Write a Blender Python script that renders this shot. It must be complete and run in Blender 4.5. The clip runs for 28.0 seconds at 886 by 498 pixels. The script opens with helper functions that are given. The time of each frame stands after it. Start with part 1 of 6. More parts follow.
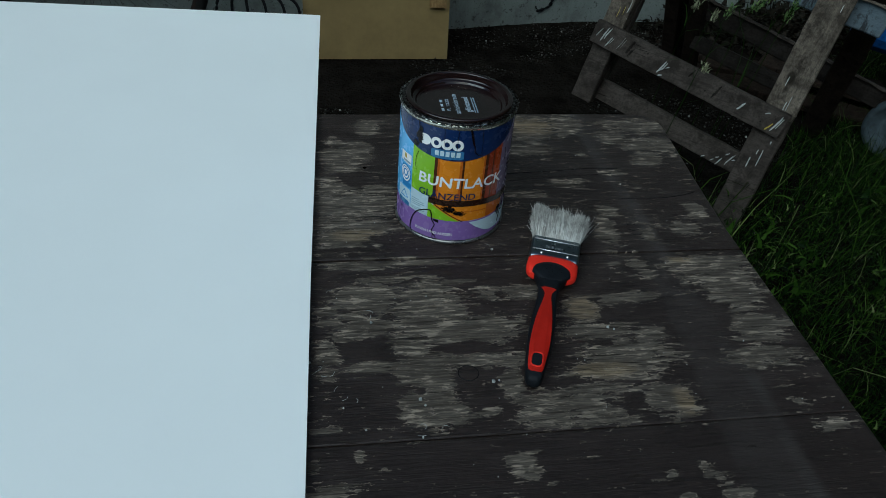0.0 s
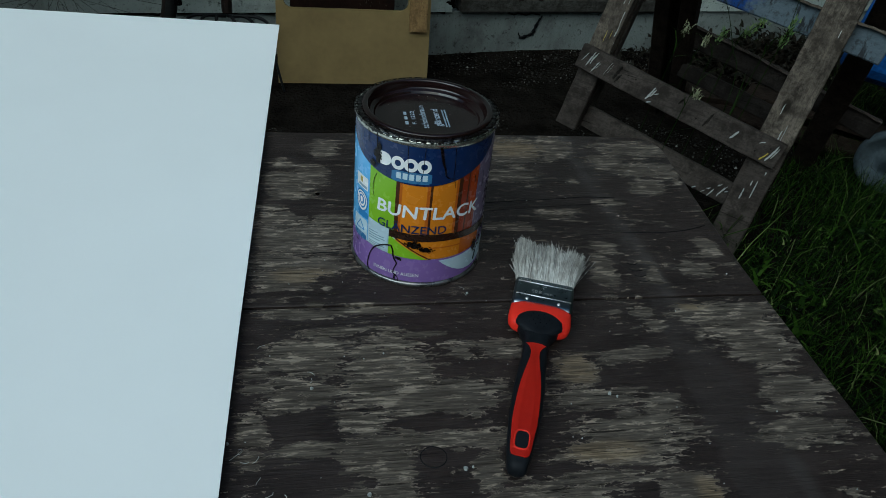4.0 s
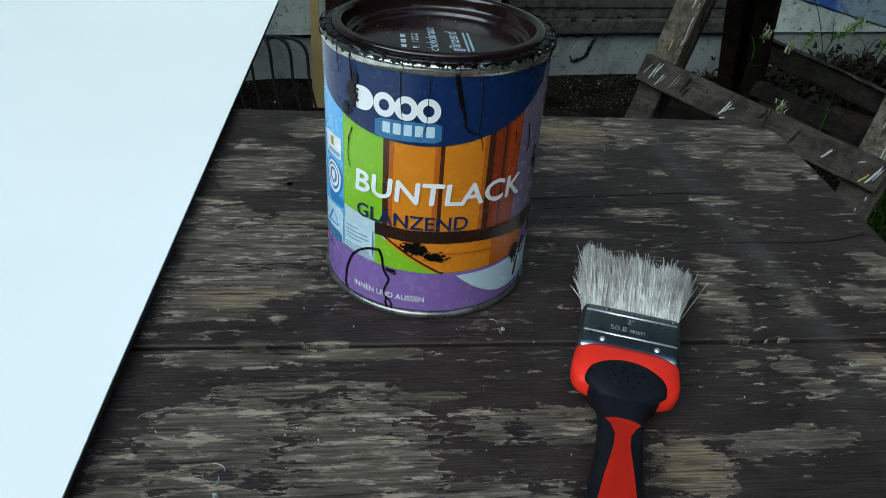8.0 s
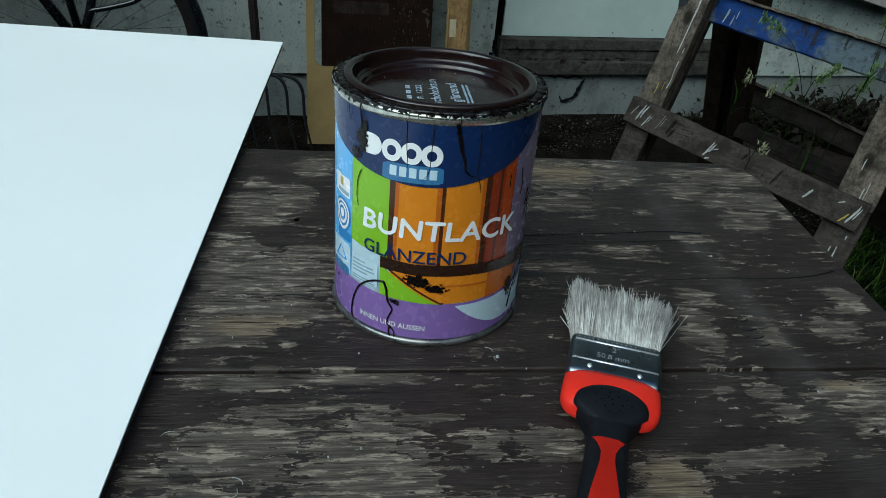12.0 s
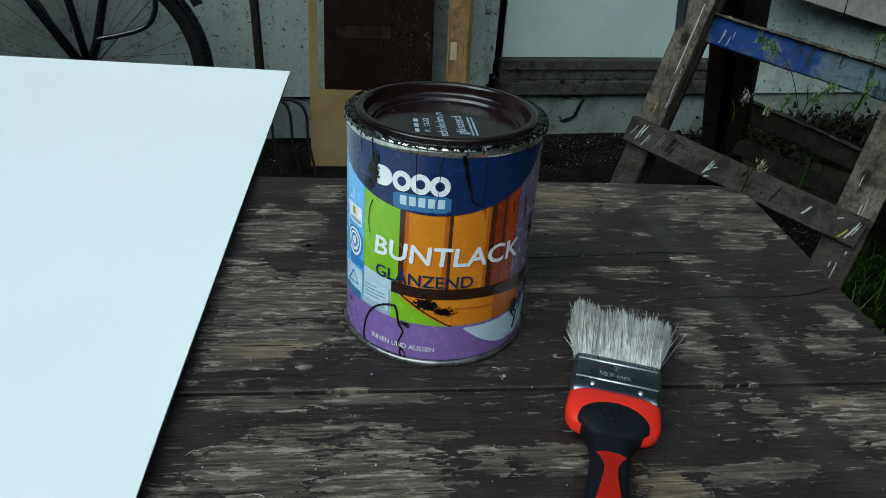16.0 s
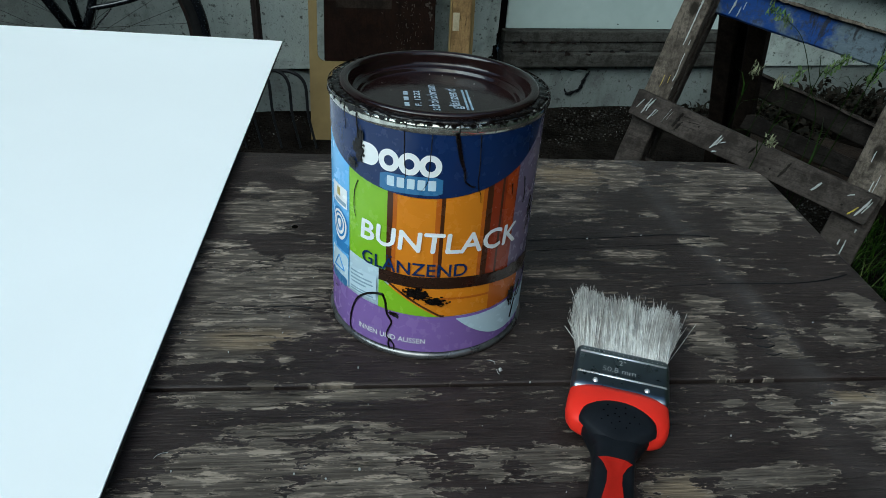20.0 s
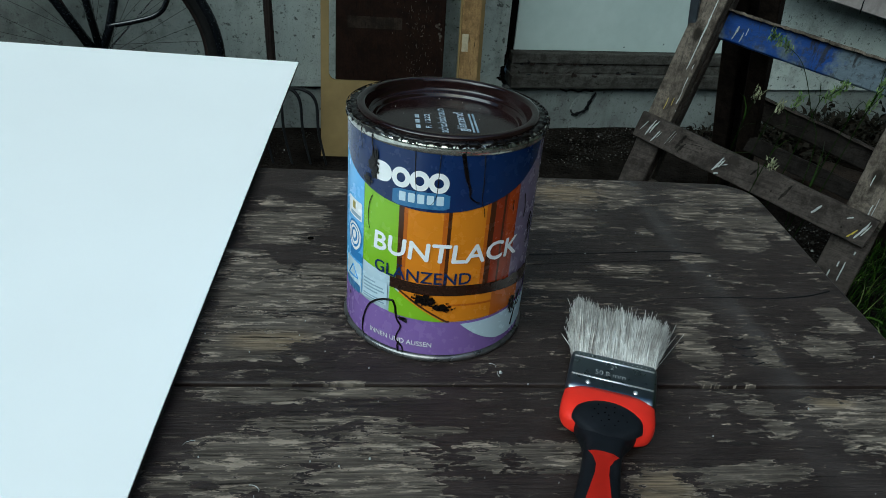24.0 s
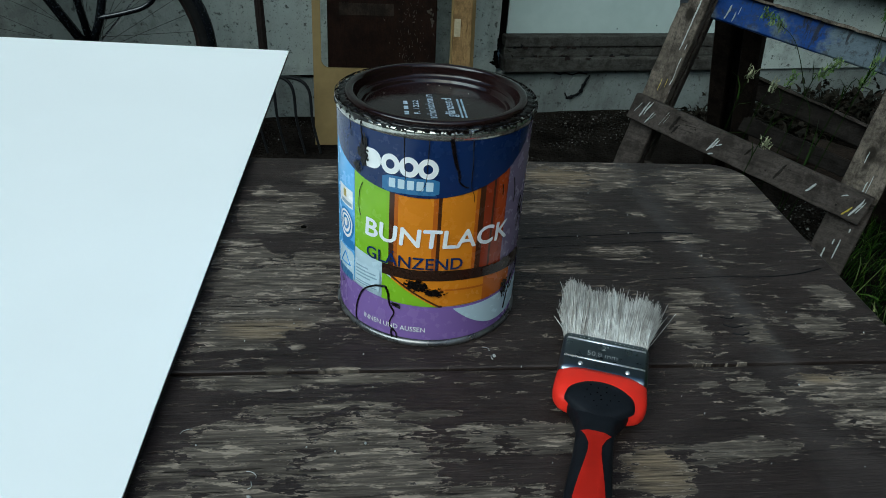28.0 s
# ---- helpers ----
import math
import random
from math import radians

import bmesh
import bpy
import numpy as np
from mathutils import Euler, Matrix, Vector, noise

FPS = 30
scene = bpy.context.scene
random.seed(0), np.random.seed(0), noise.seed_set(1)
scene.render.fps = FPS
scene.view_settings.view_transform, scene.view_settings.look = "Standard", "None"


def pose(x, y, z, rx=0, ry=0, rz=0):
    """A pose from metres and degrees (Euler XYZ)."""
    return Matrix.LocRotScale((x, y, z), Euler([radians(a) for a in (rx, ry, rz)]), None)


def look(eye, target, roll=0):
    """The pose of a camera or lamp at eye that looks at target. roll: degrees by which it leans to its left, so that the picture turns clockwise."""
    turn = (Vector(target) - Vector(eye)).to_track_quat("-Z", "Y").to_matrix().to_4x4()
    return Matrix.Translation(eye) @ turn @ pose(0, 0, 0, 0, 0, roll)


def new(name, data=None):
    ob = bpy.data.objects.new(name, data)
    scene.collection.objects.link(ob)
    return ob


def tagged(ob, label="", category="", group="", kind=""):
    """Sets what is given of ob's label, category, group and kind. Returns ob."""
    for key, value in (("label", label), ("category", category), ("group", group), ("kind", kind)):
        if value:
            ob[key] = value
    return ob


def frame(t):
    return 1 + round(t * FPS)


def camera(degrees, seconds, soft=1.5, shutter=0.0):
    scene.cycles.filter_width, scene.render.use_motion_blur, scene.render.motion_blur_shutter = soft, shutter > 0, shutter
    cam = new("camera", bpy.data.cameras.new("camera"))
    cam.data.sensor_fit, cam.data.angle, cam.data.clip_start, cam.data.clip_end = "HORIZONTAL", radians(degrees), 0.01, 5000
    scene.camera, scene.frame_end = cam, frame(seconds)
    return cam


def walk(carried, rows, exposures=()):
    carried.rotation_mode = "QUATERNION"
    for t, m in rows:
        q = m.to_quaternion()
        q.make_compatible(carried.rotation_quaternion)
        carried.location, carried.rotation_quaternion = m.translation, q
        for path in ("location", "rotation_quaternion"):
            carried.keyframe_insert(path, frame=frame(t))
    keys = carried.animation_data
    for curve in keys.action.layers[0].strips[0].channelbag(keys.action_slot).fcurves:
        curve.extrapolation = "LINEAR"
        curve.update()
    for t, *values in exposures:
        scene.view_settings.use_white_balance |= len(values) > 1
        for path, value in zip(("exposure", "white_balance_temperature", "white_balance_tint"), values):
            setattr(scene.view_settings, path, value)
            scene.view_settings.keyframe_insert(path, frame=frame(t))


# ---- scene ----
cam = camera(63.0, 28.0, soft=0.65)
PATH = [
    (0, (-0.0616, -0.0076, 1.1983), (0.2387, 1.5215, -0.0554), 5.42),
    (0.5, (-0.0795, -0.0180, 1.2078), (0.2251, 1.5207, -0.0330), 6.38),
    (1, (-0.0769, -0.0142, 1.2076), (0.2607, 1.4970, -0.0583), 6.57),
    (1.5, (-0.0630, -0.0067, 1.2094), (0.2503, 1.5142, -0.0510), 4.63),
    (2, (-0.0602, 0.0028, 1.2108), (0.2256, 1.5425, -0.0333), 3.40),
    (2.5, (-0.0525, 0.0118, 1.2125), (0.2294, 1.5414, -0.0448), 3.57),
    (4.5, (-0.0219, 0.1501, 1.0633), (0.3251, 1.7470, -0.0898), 7.72),
    (5, (-0.0112, 0.2094, 1.0036), (0.2371, 1.8467, -0.1178), 5.62),
    (5.5, (0.0207, 0.2341, 0.9965), (0.2675, 1.9182, -0.0538), 5.18),
    (6, (0.0409, 0.2459, 0.9845), (0.2693, 1.9073, -0.1053), 4.91),
    (6.5, (0.0394, 0.2514, 0.9855), (0.2709, 1.9151, -0.1001), 5.63),
    (7, (0.0304, 0.2566, 0.9864), (0.2428, 1.9114, -0.1166), 4.59),
    (7.5, (0.0282, 0.2587, 0.9838), (0.2497, 1.9159, -0.1137), 4.66),
    (8, (0.0245, 0.2583, 0.9839), (0.2447, 1.9144, -0.1154), 4.36),
    (8.5, (0.0181, 0.2565, 0.9802), (0.2319, 1.9122, -0.1212), 4.57),
    (9, (0.0146, 0.2513, 0.9805), (0.2263, 1.9123, -0.1134), 4.98),
    (9.5, (0.0117, 0.2454, 0.9828), (0.2261, 1.8960, -0.1261), 5.10),
    (10, (0.0086, 0.2381, 0.9880), (0.2322, 1.9003, -0.1015), 5.10),
    (10.5, (0.0077, 0.2329, 0.9858), (0.2280, 1.8979, -0.1000), 4.93),
    (11, (0.0097, 0.2369, 0.9892), (0.2433, 1.9139, -0.0751), 5.15),
    (11.5, (0.0130, 0.2356, 0.9912), (0.2480, 1.9202, -0.0609), 5.14),
    (12, (0.0159, 0.2333, 0.9988), (0.2630, 1.9388, -0.0162), 5.14),
    (12.5, (0.0137, 0.2269, 1.0013), (0.2139, 1.9329, -0.0232), 3.69),
    (14.5, (0.0035, 0.2283, 0.9993), (0.2473, 1.9422, -0.0023), 5.17),
    (15, (0.0107, 0.2266, 1.0029), (0.2648, 1.9447, 0.0111), 5.39),
    (15.5, (0.0140, 0.2252, 1.0073), (0.2790, 1.9446, 0.0206), 4.98),
    (16, (0.0106, 0.2189, 1.0112), (0.2503, 1.9508, 0.0402), 4.28),
    (16.5, (0.0122, 0.2116, 1.0166), (0.2553, 1.9418, 0.0432), 4.65),
    (17, (0.0165, 0.2107, 1.0247), (0.2312, 1.9445, 0.0511), 3.36),
    (17.5, (0.0190, 0.2153, 1.0231), (0.2549, 1.9410, 0.0400), 3.83),
    (18, (0.0232, 0.2233, 1.0168), (0.2636, 1.9436, 0.0255), 4.17),
    (18.5, (0.0257, 0.2300, 1.0114), (0.2599, 1.9323, -0.0120), 4.08),
    (19, (0.0253, 0.2342, 1.0083), (0.2670, 1.9270, -0.0290), 4.26),
    (19.5, (0.0235, 0.2380, 1.0057), (0.2676, 1.9376, -0.0197), 4.92),
    (20, (0.0201, 0.2475, 1.0016), (0.2509, 1.9437, -0.0327), 4.41),
    (20.5, (0.0160, 0.2547, 0.9996), (0.2370, 1.9461, -0.0448), 4.57),
    (21, (0.0190, 0.2572, 1.0006), (0.2575, 1.9507, -0.0363), 4.93),
    (21.5, (0.0229, 0.2655, 1.0049), (0.2620, 1.9728, -0.0090), 4.37),
    (23.5, (0.0151, 0.2371, 1.0087), (0.2364, 1.9470, -0.0048), 4.86),
    (24, (0.0162, 0.2183, 1.0147), (0.2304, 1.9408, 0.0211), 4.96),
    (24.5, (0.0193, 0.2126, 1.0119), (0.2633, 1.9259, 0.0093), 5.52),
    (25, (0.0154, 0.2140, 1.0156), (0.2303, 1.9411, 0.0303), 4.46),
    (25.5, (0.0106, 0.2130, 1.0168), (0.2262, 1.9395, 0.0306), 4.36),
    (26, (0.0088, 0.2143, 1.0154), (0.2125, 1.9361, 0.0185), 3.83),
    (26.5, (0.0121, 0.2180, 1.0154), (0.2381, 1.9359, 0.0166), 4.34),
    (27, (0.0164, 0.2213, 1.0143), (0.2043, 1.9234, -0.0187), 2.73),
    (27.5, (0.0206, 0.2197, 1.0165), (0.2260, 1.9339, 0.0069), 3.14),
    (28, (0.0196, 0.2156, 1.0157), (0.2399, 1.9185, -0.0098), 3.87),
]
EXPOSURES = [(0.0, -0.50, 5130, -12), (1.0, -0.56, 5130, -12), (2.5, -0.53, 5130, -12), (5.0, -0.34, 5290, -11.5), (6.0, 0.12, 5300, -10), (8.0, 0.14, 5300, -10), (10.5, 0.0, 5300, -11.5), (12.0, 0.03, 5300, -11.5), (17.0, 0.05, 5300, -11.5), (19.0, 0.13, 5300, -10), (20.0, 0.13, 5300, -10), (21.0, 0.03, 5300, -11.5), (23.5, 0.05, 5300, -11.5), (26.0, -0.03, 5300, -11.5), (28.0, 0.03, 5300, -11.5)]
walk(cam, [(t, look(eye, target, roll)) for t, eye, target, roll in PATH], EXPOSURES)

# ---- world and light: a bright overcast sky in the shade of the house ----
world = bpy.data.worlds.new("world")
scene.world = world
world.use_nodes = True
wn = world.node_tree
sky = wn.nodes.new("ShaderNodeTexSky")
sky.sky_type = "NISHITA"
sky.sun_disc = False
sky.sun_elevation, sky.sun_rotation = radians(50), radians(200)
sky.dust_density, sky.air_density, sky.ozone_density = 4.0, 1.0, 1.0
wn.links.new(sky.outputs[0], wn.nodes["Background"].inputs[0])
wn.nodes["Background"].inputs[1].default_value = 0.138
sun = new("sun", bpy.data.lights.new("sun", "SUN"))
sun.data.energy, sun.data.angle, sun.data.color = 1.95, radians(40), (1.0, 0.96, 0.9)
sun.matrix_world = look((-4.4, -2.2, 4.6), (0, 0.6, 0.75))


# ---- materials ----
def material(name):
    m = bpy.data.materials.new(name)
    m.use_nodes = True
    return m, m.node_tree, m.node_tree.nodes["Principled BSDF"]


def node(nt, kind, **sockets):
    n = nt.nodes.new(kind)
    for key, value in sockets.items():
        if isinstance(value, bpy.types.NodeSocket):
            nt.links.new(value, n.inputs[key])
        else:
            n.inputs[key].default_value = value
    return n


def coords(nt, scale=(1, 1, 1)):
    tc = nt.nodes.new("ShaderNodeTexCoord")
    mp = node(nt, "ShaderNodeMapping", Vector=tc.outputs["Object"], Scale=scale)
    return mp.outputs[0]


def noise_tex(nt, vec, scale, detail=4.0, rough=0.55):
    return node(nt, "ShaderNodeTexNoise", Vector=vec, Scale=scale, Detail=detail, Roughness=rough).outputs["Fac"]


def ramp(nt, fac, *stops):
    r = node(nt, "ShaderNodeValToRGB", Fac=fac)
    els = r.color_ramp.elements
    while len(els) < len(stops):
        els.new(0.5)
    for e, (p, c) in zip(els, stops):
        e.position = p
        e.color = (*c, 1) if not isinstance(c, (int, float)) else (c, c, c, 1)
    return r.outputs[0]


def mix(nt, fac, a, b, how="MIX"):
    n = nt.nodes.new("ShaderNodeMix")
    n.data_type, n.blend_type = "RGBA", how
    for i, v in ((0, fac), (6, a), (7, b)):
        if isinstance(v, bpy.types.NodeSocket):
            nt.links.new(v, n.inputs[i])
        else:
            n.inputs[i].default_value = v if i == 0 else (*v, 1)
    return n.outputs[2]


def math_node(nt, op, a, b=0.0, clamp=False):
    n = nt.nodes.new("ShaderNodeMath")
    n.operation, n.use_clamp = op, clamp
    for i, v in ((0, a), (1, b)):
        if isinstance(v, bpy.types.NodeSocket):
            nt.links.new(v, n.inputs[i])
        else:
            n.inputs[i].default_value = v
    return n.outputs[0]


def bump(nt, bsdf, height, strength, distance=0.002):
    n = node(nt, "ShaderNodeBump", Height=height, Strength=strength, Distance=distance)
    nt.links.new(n.outputs[0], bsdf.inputs["Normal"])


def surface(name, a, b, scale=20.0, stretch=(1, 1, 1), rough=0.7, metal=0.0, relief=0.3, dist=0.002, fine=6.0, dark=0.75, coat=0.0, spec=None):
    """Two-scale mottled surface between the colours a and b, with fine relief."""
    m, nt, bs = material(name)
    v = coords(nt, stretch)
    n1, n2 = noise_tex(nt, v, scale, 5), noise_tex(nt, v, scale * fine, 4)
    c = mix(nt, ramp(nt, n1, (0.32, 0.0), (0.68, 1.0)), a, b)
    c = mix(nt, ramp(nt, n2, (0.35, 0.0), (0.65, 1.0)), mix(nt, 1.0, c, (dark, dark, dark), "MULTIPLY"), c)
    nt.links.new(c, bs.inputs["Base Color"])
    r = math_node(nt, "ADD", math_node(nt, "MULTIPLY", n2, 0.25), rough - 0.12)
    nt.links.new(r, bs.inputs["Roughness"])
    bs.inputs["Metallic"].default_value = metal
    bs.inputs["Coat Weight"].default_value = coat
    bs.inputs["Specular IOR Level"].default_value = spec if spec is not None else (0.5 if rough < 0.6 else 0.12)
    if relief:
        bump(nt, bs, math_node(nt, "ADD", n1, math_node(nt, "MULTIPLY", n2, 0.6)), relief, dist)
    return m


# where the paint has worn through, board by board: centre, half width along the grain, half width across it
WORN_FAR = [
    (-0.058, 0.75, 0.0111, 0.0105), (-0.042, 0.712, 0.0271, 0.015), (-0.031, 0.732, 0.0141, 0.0133), (-0.048, 0.688, 0.019, 0.0092), (-0.017, 0.78, 0.0121, 0.0181), (-0.069, 0.666, 0.014, 0.0051),
    (-0.059, 0.647, 0.0239, 0.0102), (-0.039, 0.615, 0.0437, 0.0208), (-0.014, 0.643, 0.0169, 0.0085), (-0.039, 0.579, 0.0395, 0.0151), (-0.054, 0.558, 0.0227, 0.0111), (-0.018, 0.548, 0.0039, 0.0028),
    (-0.029, 0.529, 0.0079, 0.0028), (0.009, 0.528, 0.0069, 0.0028), (0.19, 0.775, 0.0289, 0.025), (0.239, 0.784, 0.0179, 0.0197), (0.226, 0.758, 0.005, 0.0058), (0.178, 0.725, 0.0298, 0.0126),
]
WORN_FAR_END = [
    (0.239, 0.712, 0.0059, 0.0051), (0.292, 0.753, 0.0198, 0.0138), (0.342, 0.783, 0.0475, 0.0139), (0.333, 0.735, 0.0305, 0.0143), (0.318, 0.701, 0.0177, 0.0153), (0.357, 0.712, 0.0069, 0.0046),
    (0.203, 0.652, 0.0177, 0.009), (0.148, 0.631, 0.0197, 0.0067), (0.266, 0.673, 0.0137, 0.0057), (0.236, 0.596, 0.0107, 0.0089), (0.225, 0.576, 0.0097, 0.0111), (0.219, 0.554, 0.0107, 0.0088),
    (0.266, 0.552, 0.0068, 0.0077), (0.337, 0.595, 0.0097, 0.0133), (0.31, 0.562, 0.0135, 0.0093),
]
WORN_MID = [
    (-0.04, 0.519, 0.0314, 0.0055), (0.021, 0.52, 0.0254, 0.0049), (-0.008, 0.498, 0.0234, 0.0033), (0.052, 0.491, 0.0146, 0.0027), (-0.034, 0.47, 0.0273, 0.0206), (0.024, 0.455, 0.0329, 0.0362),
    (0.096, 0.473, 0.0348, 0.0097), (-0.069, 0.458, 0.0107, 0.0049), (-0.067, 0.443, 0.0117, 0.0049), (-0.035, 0.437, 0.0243, 0.0135), (0.044, 0.428, 0.055, 0.0172), (-0.0, 0.411, 0.0164, 0.008),
    (-0.068, 0.407, 0.0107, 0.0123), (-0.034, 0.39, 0.0212, 0.0059), (0.01, 0.386, 0.0221, 0.0165), (0.064, 0.391, 0.0307, 0.0074), (0.019, 0.36, 0.0134, 0.0338), (-0.003, 0.348, 0.0115, 0.0163),
    (0.017, 0.342, 0.022, 0.0158), (0.057, 0.339, 0.0086, 0.0042), (-0.069, 0.385, 0.0097, 0.0059), (0.08, 0.365, 0.0096, 0.0132), (0.101, 0.338, 0.02, 0.0178), (-0.073, 0.33, 0.0115, 0.0026),
]
WORN_MID_END = [
    (0.214, 0.51, 0.0058, 0.0033), (0.238, 0.509, 0.0096, 0.0076), (0.243, 0.492, 0.0086, 0.006), (0.309, 0.497, 0.0412, 0.0211), (0.321, 0.464, 0.0257, 0.0257), (0.211, 0.46, 0.0278, 0.0081),
    (0.162, 0.446, 0.0154, 0.0161), (0.164, 0.419, 0.0325, 0.0101), (0.215, 0.413, 0.0152, 0.0069), (0.322, 0.415, 0.0275, 0.0175), (0.312, 0.38, 0.0349, 0.0116), (0.19, 0.39, 0.0381, 0.0159),
    (0.17, 0.372, 0.039, 0.009), (0.148, 0.342, 0.0303, 0.0167), (0.205, 0.339, 0.0217, 0.0151), (0.128, 0.322, 0.0426, 0.0042), (0.314, 0.33, 0.0047, 0.0031), (0.284, 0.511, 0.0058, 0.0065),
]
WORN_NEAR = [
    (-0.047, 0.305, 0.0038, 0.0063), (-0.079, 0.299, 0.0048, 0.0057), (-0.068, 0.274, 0.0181, 0.0109), (0.071, 0.288, 0.0132, 0.0119), (0.09, 0.271, 0.0038, 0.0026), (0.332, 0.305, 0.0168, 0.0062),
    (0.208, 0.272, 0.0056, 0.0082), (0.217, 0.264, 0.0084, 0.0056), (0.185, 0.252, 0.0075, 0.0051), (0.224, 0.248, 0.0112, 0.0087), (0.18, 0.272, 0.0047, 0.0036), (0.015, 0.222, 0.0283, 0.0102),
    (0.127, 0.198, 0.0373, 0.0121),
]
# islands of paint left standing inside the worn places, and places stained tan
KEPT = [
    (-0.054, 0.759, 0.0222, 0.0163), (-0.04, 0.655, 0.006, 0.0062), (-0.002, 0.712, 0.01, 0.0253), (0.066, 0.452, 0.0135, 0.0059), (-0.038, 0.409, 0.0193, 0.0112), (0.048, 0.408, 0.0318, 0.0053),
    (0.285, 0.433, 0.0162, 0.0181), (0.164, 0.341, 0.0189, 0.011), (0.092, 0.472, 0.0097, 0.006), (0.171, 0.404, 0.0076, 0.0037), (0.041, 0.369, 0.0115, 0.0074), (0.211, 0.391, 0.0057, 0.0058),
    (0.045, 0.379, 0.0086, 0.0085),
]
TANNED = [
    (-0.037, 0.566, 0.0247, 0.0094), (0.192, 0.782, 0.0299, 0.0192), (0.163, 0.449, 0.0163, 0.0145), (0.218, 0.337, 0.0085, 0.013), (0.159, 0.374, 0.0266, 0.0084), (0.285, 0.515, 0.0125, 0.0065),
]


def nearness(x, y, places):
    """1 in the middle of the nearest of the places, 0 at its rim, falling off outside."""
    best = np.full(x.shape, -9.0)
    for px, py, hx, hy in places:
        d = (np.abs((x - px) / hx) ** 2.6 + np.abs((y - py) / hy) ** 2.6) ** (1 / 2.6)
        best = np.maximum(best, 1 - d)
    return best


def wear_of(x, y):
    """How far the paint is gone, how tanned the wood is and how pale the strip across the boards is, at places of the table."""
    w = np.clip(nearness(x, y, WORN_FAR + WORN_FAR_END + WORN_MID + WORN_MID_END + WORN_NEAR), -0.52, 0.50)
    w += np.interp(y, (0.30, 0.33, 0.525, 0.54), (-0.12, 0.0, 0.0, 0.08))
    w -= 1.0 * np.clip(nearness(x, y, KEPT) + 0.15, 0.0, 0.6)
    tan = np.clip(nearness(x, y, TANNED) * 1.6 + 0.4, 0.0, 1.0)
    right = np.interp(y, (0.245, 0.369, 0.432, 0.529, 0.64, 0.765), (0.285, 0.285, 0.285, 0.272, 0.271, 0.279))
    left = np.interp(y, (0.244, 0.432, 0.529, 0.64, 0.765), (0.23, 0.24, 0.249, 0.251, 0.262))
    band = np.clip(np.minimum(x - left, right - x) / 0.003, 0.0, 1.0) * np.interp(y, (0.18, 0.32, 0.37, 0.76, 0.81), (0.30, 0.30, 0.26, 0.30, 0.0))
    mid = np.interp(y, (0.245, 0.358, 0.39, 0.518, 0.606, 0.674, 0.765), (0.283, 0.286, 0.285, 0.27, 0.268, 0.258, 0.255))
    band = np.maximum(band, np.clip(1.6 - np.abs(x - mid) / 0.0060, 0.0, 1.0) * np.interp(y, (0.17, 0.35, 0.39, 0.50, 0.54, 0.58, 0.65, 0.72), (0.70, 0.60, 0.1, 0.1, 0.75, 0.75, 0.6, 0.75)))
    w -= 0.30 * np.where(y < 0.49, np.clip(band, 0, 0.6), 0.0)
    return w, tan, band


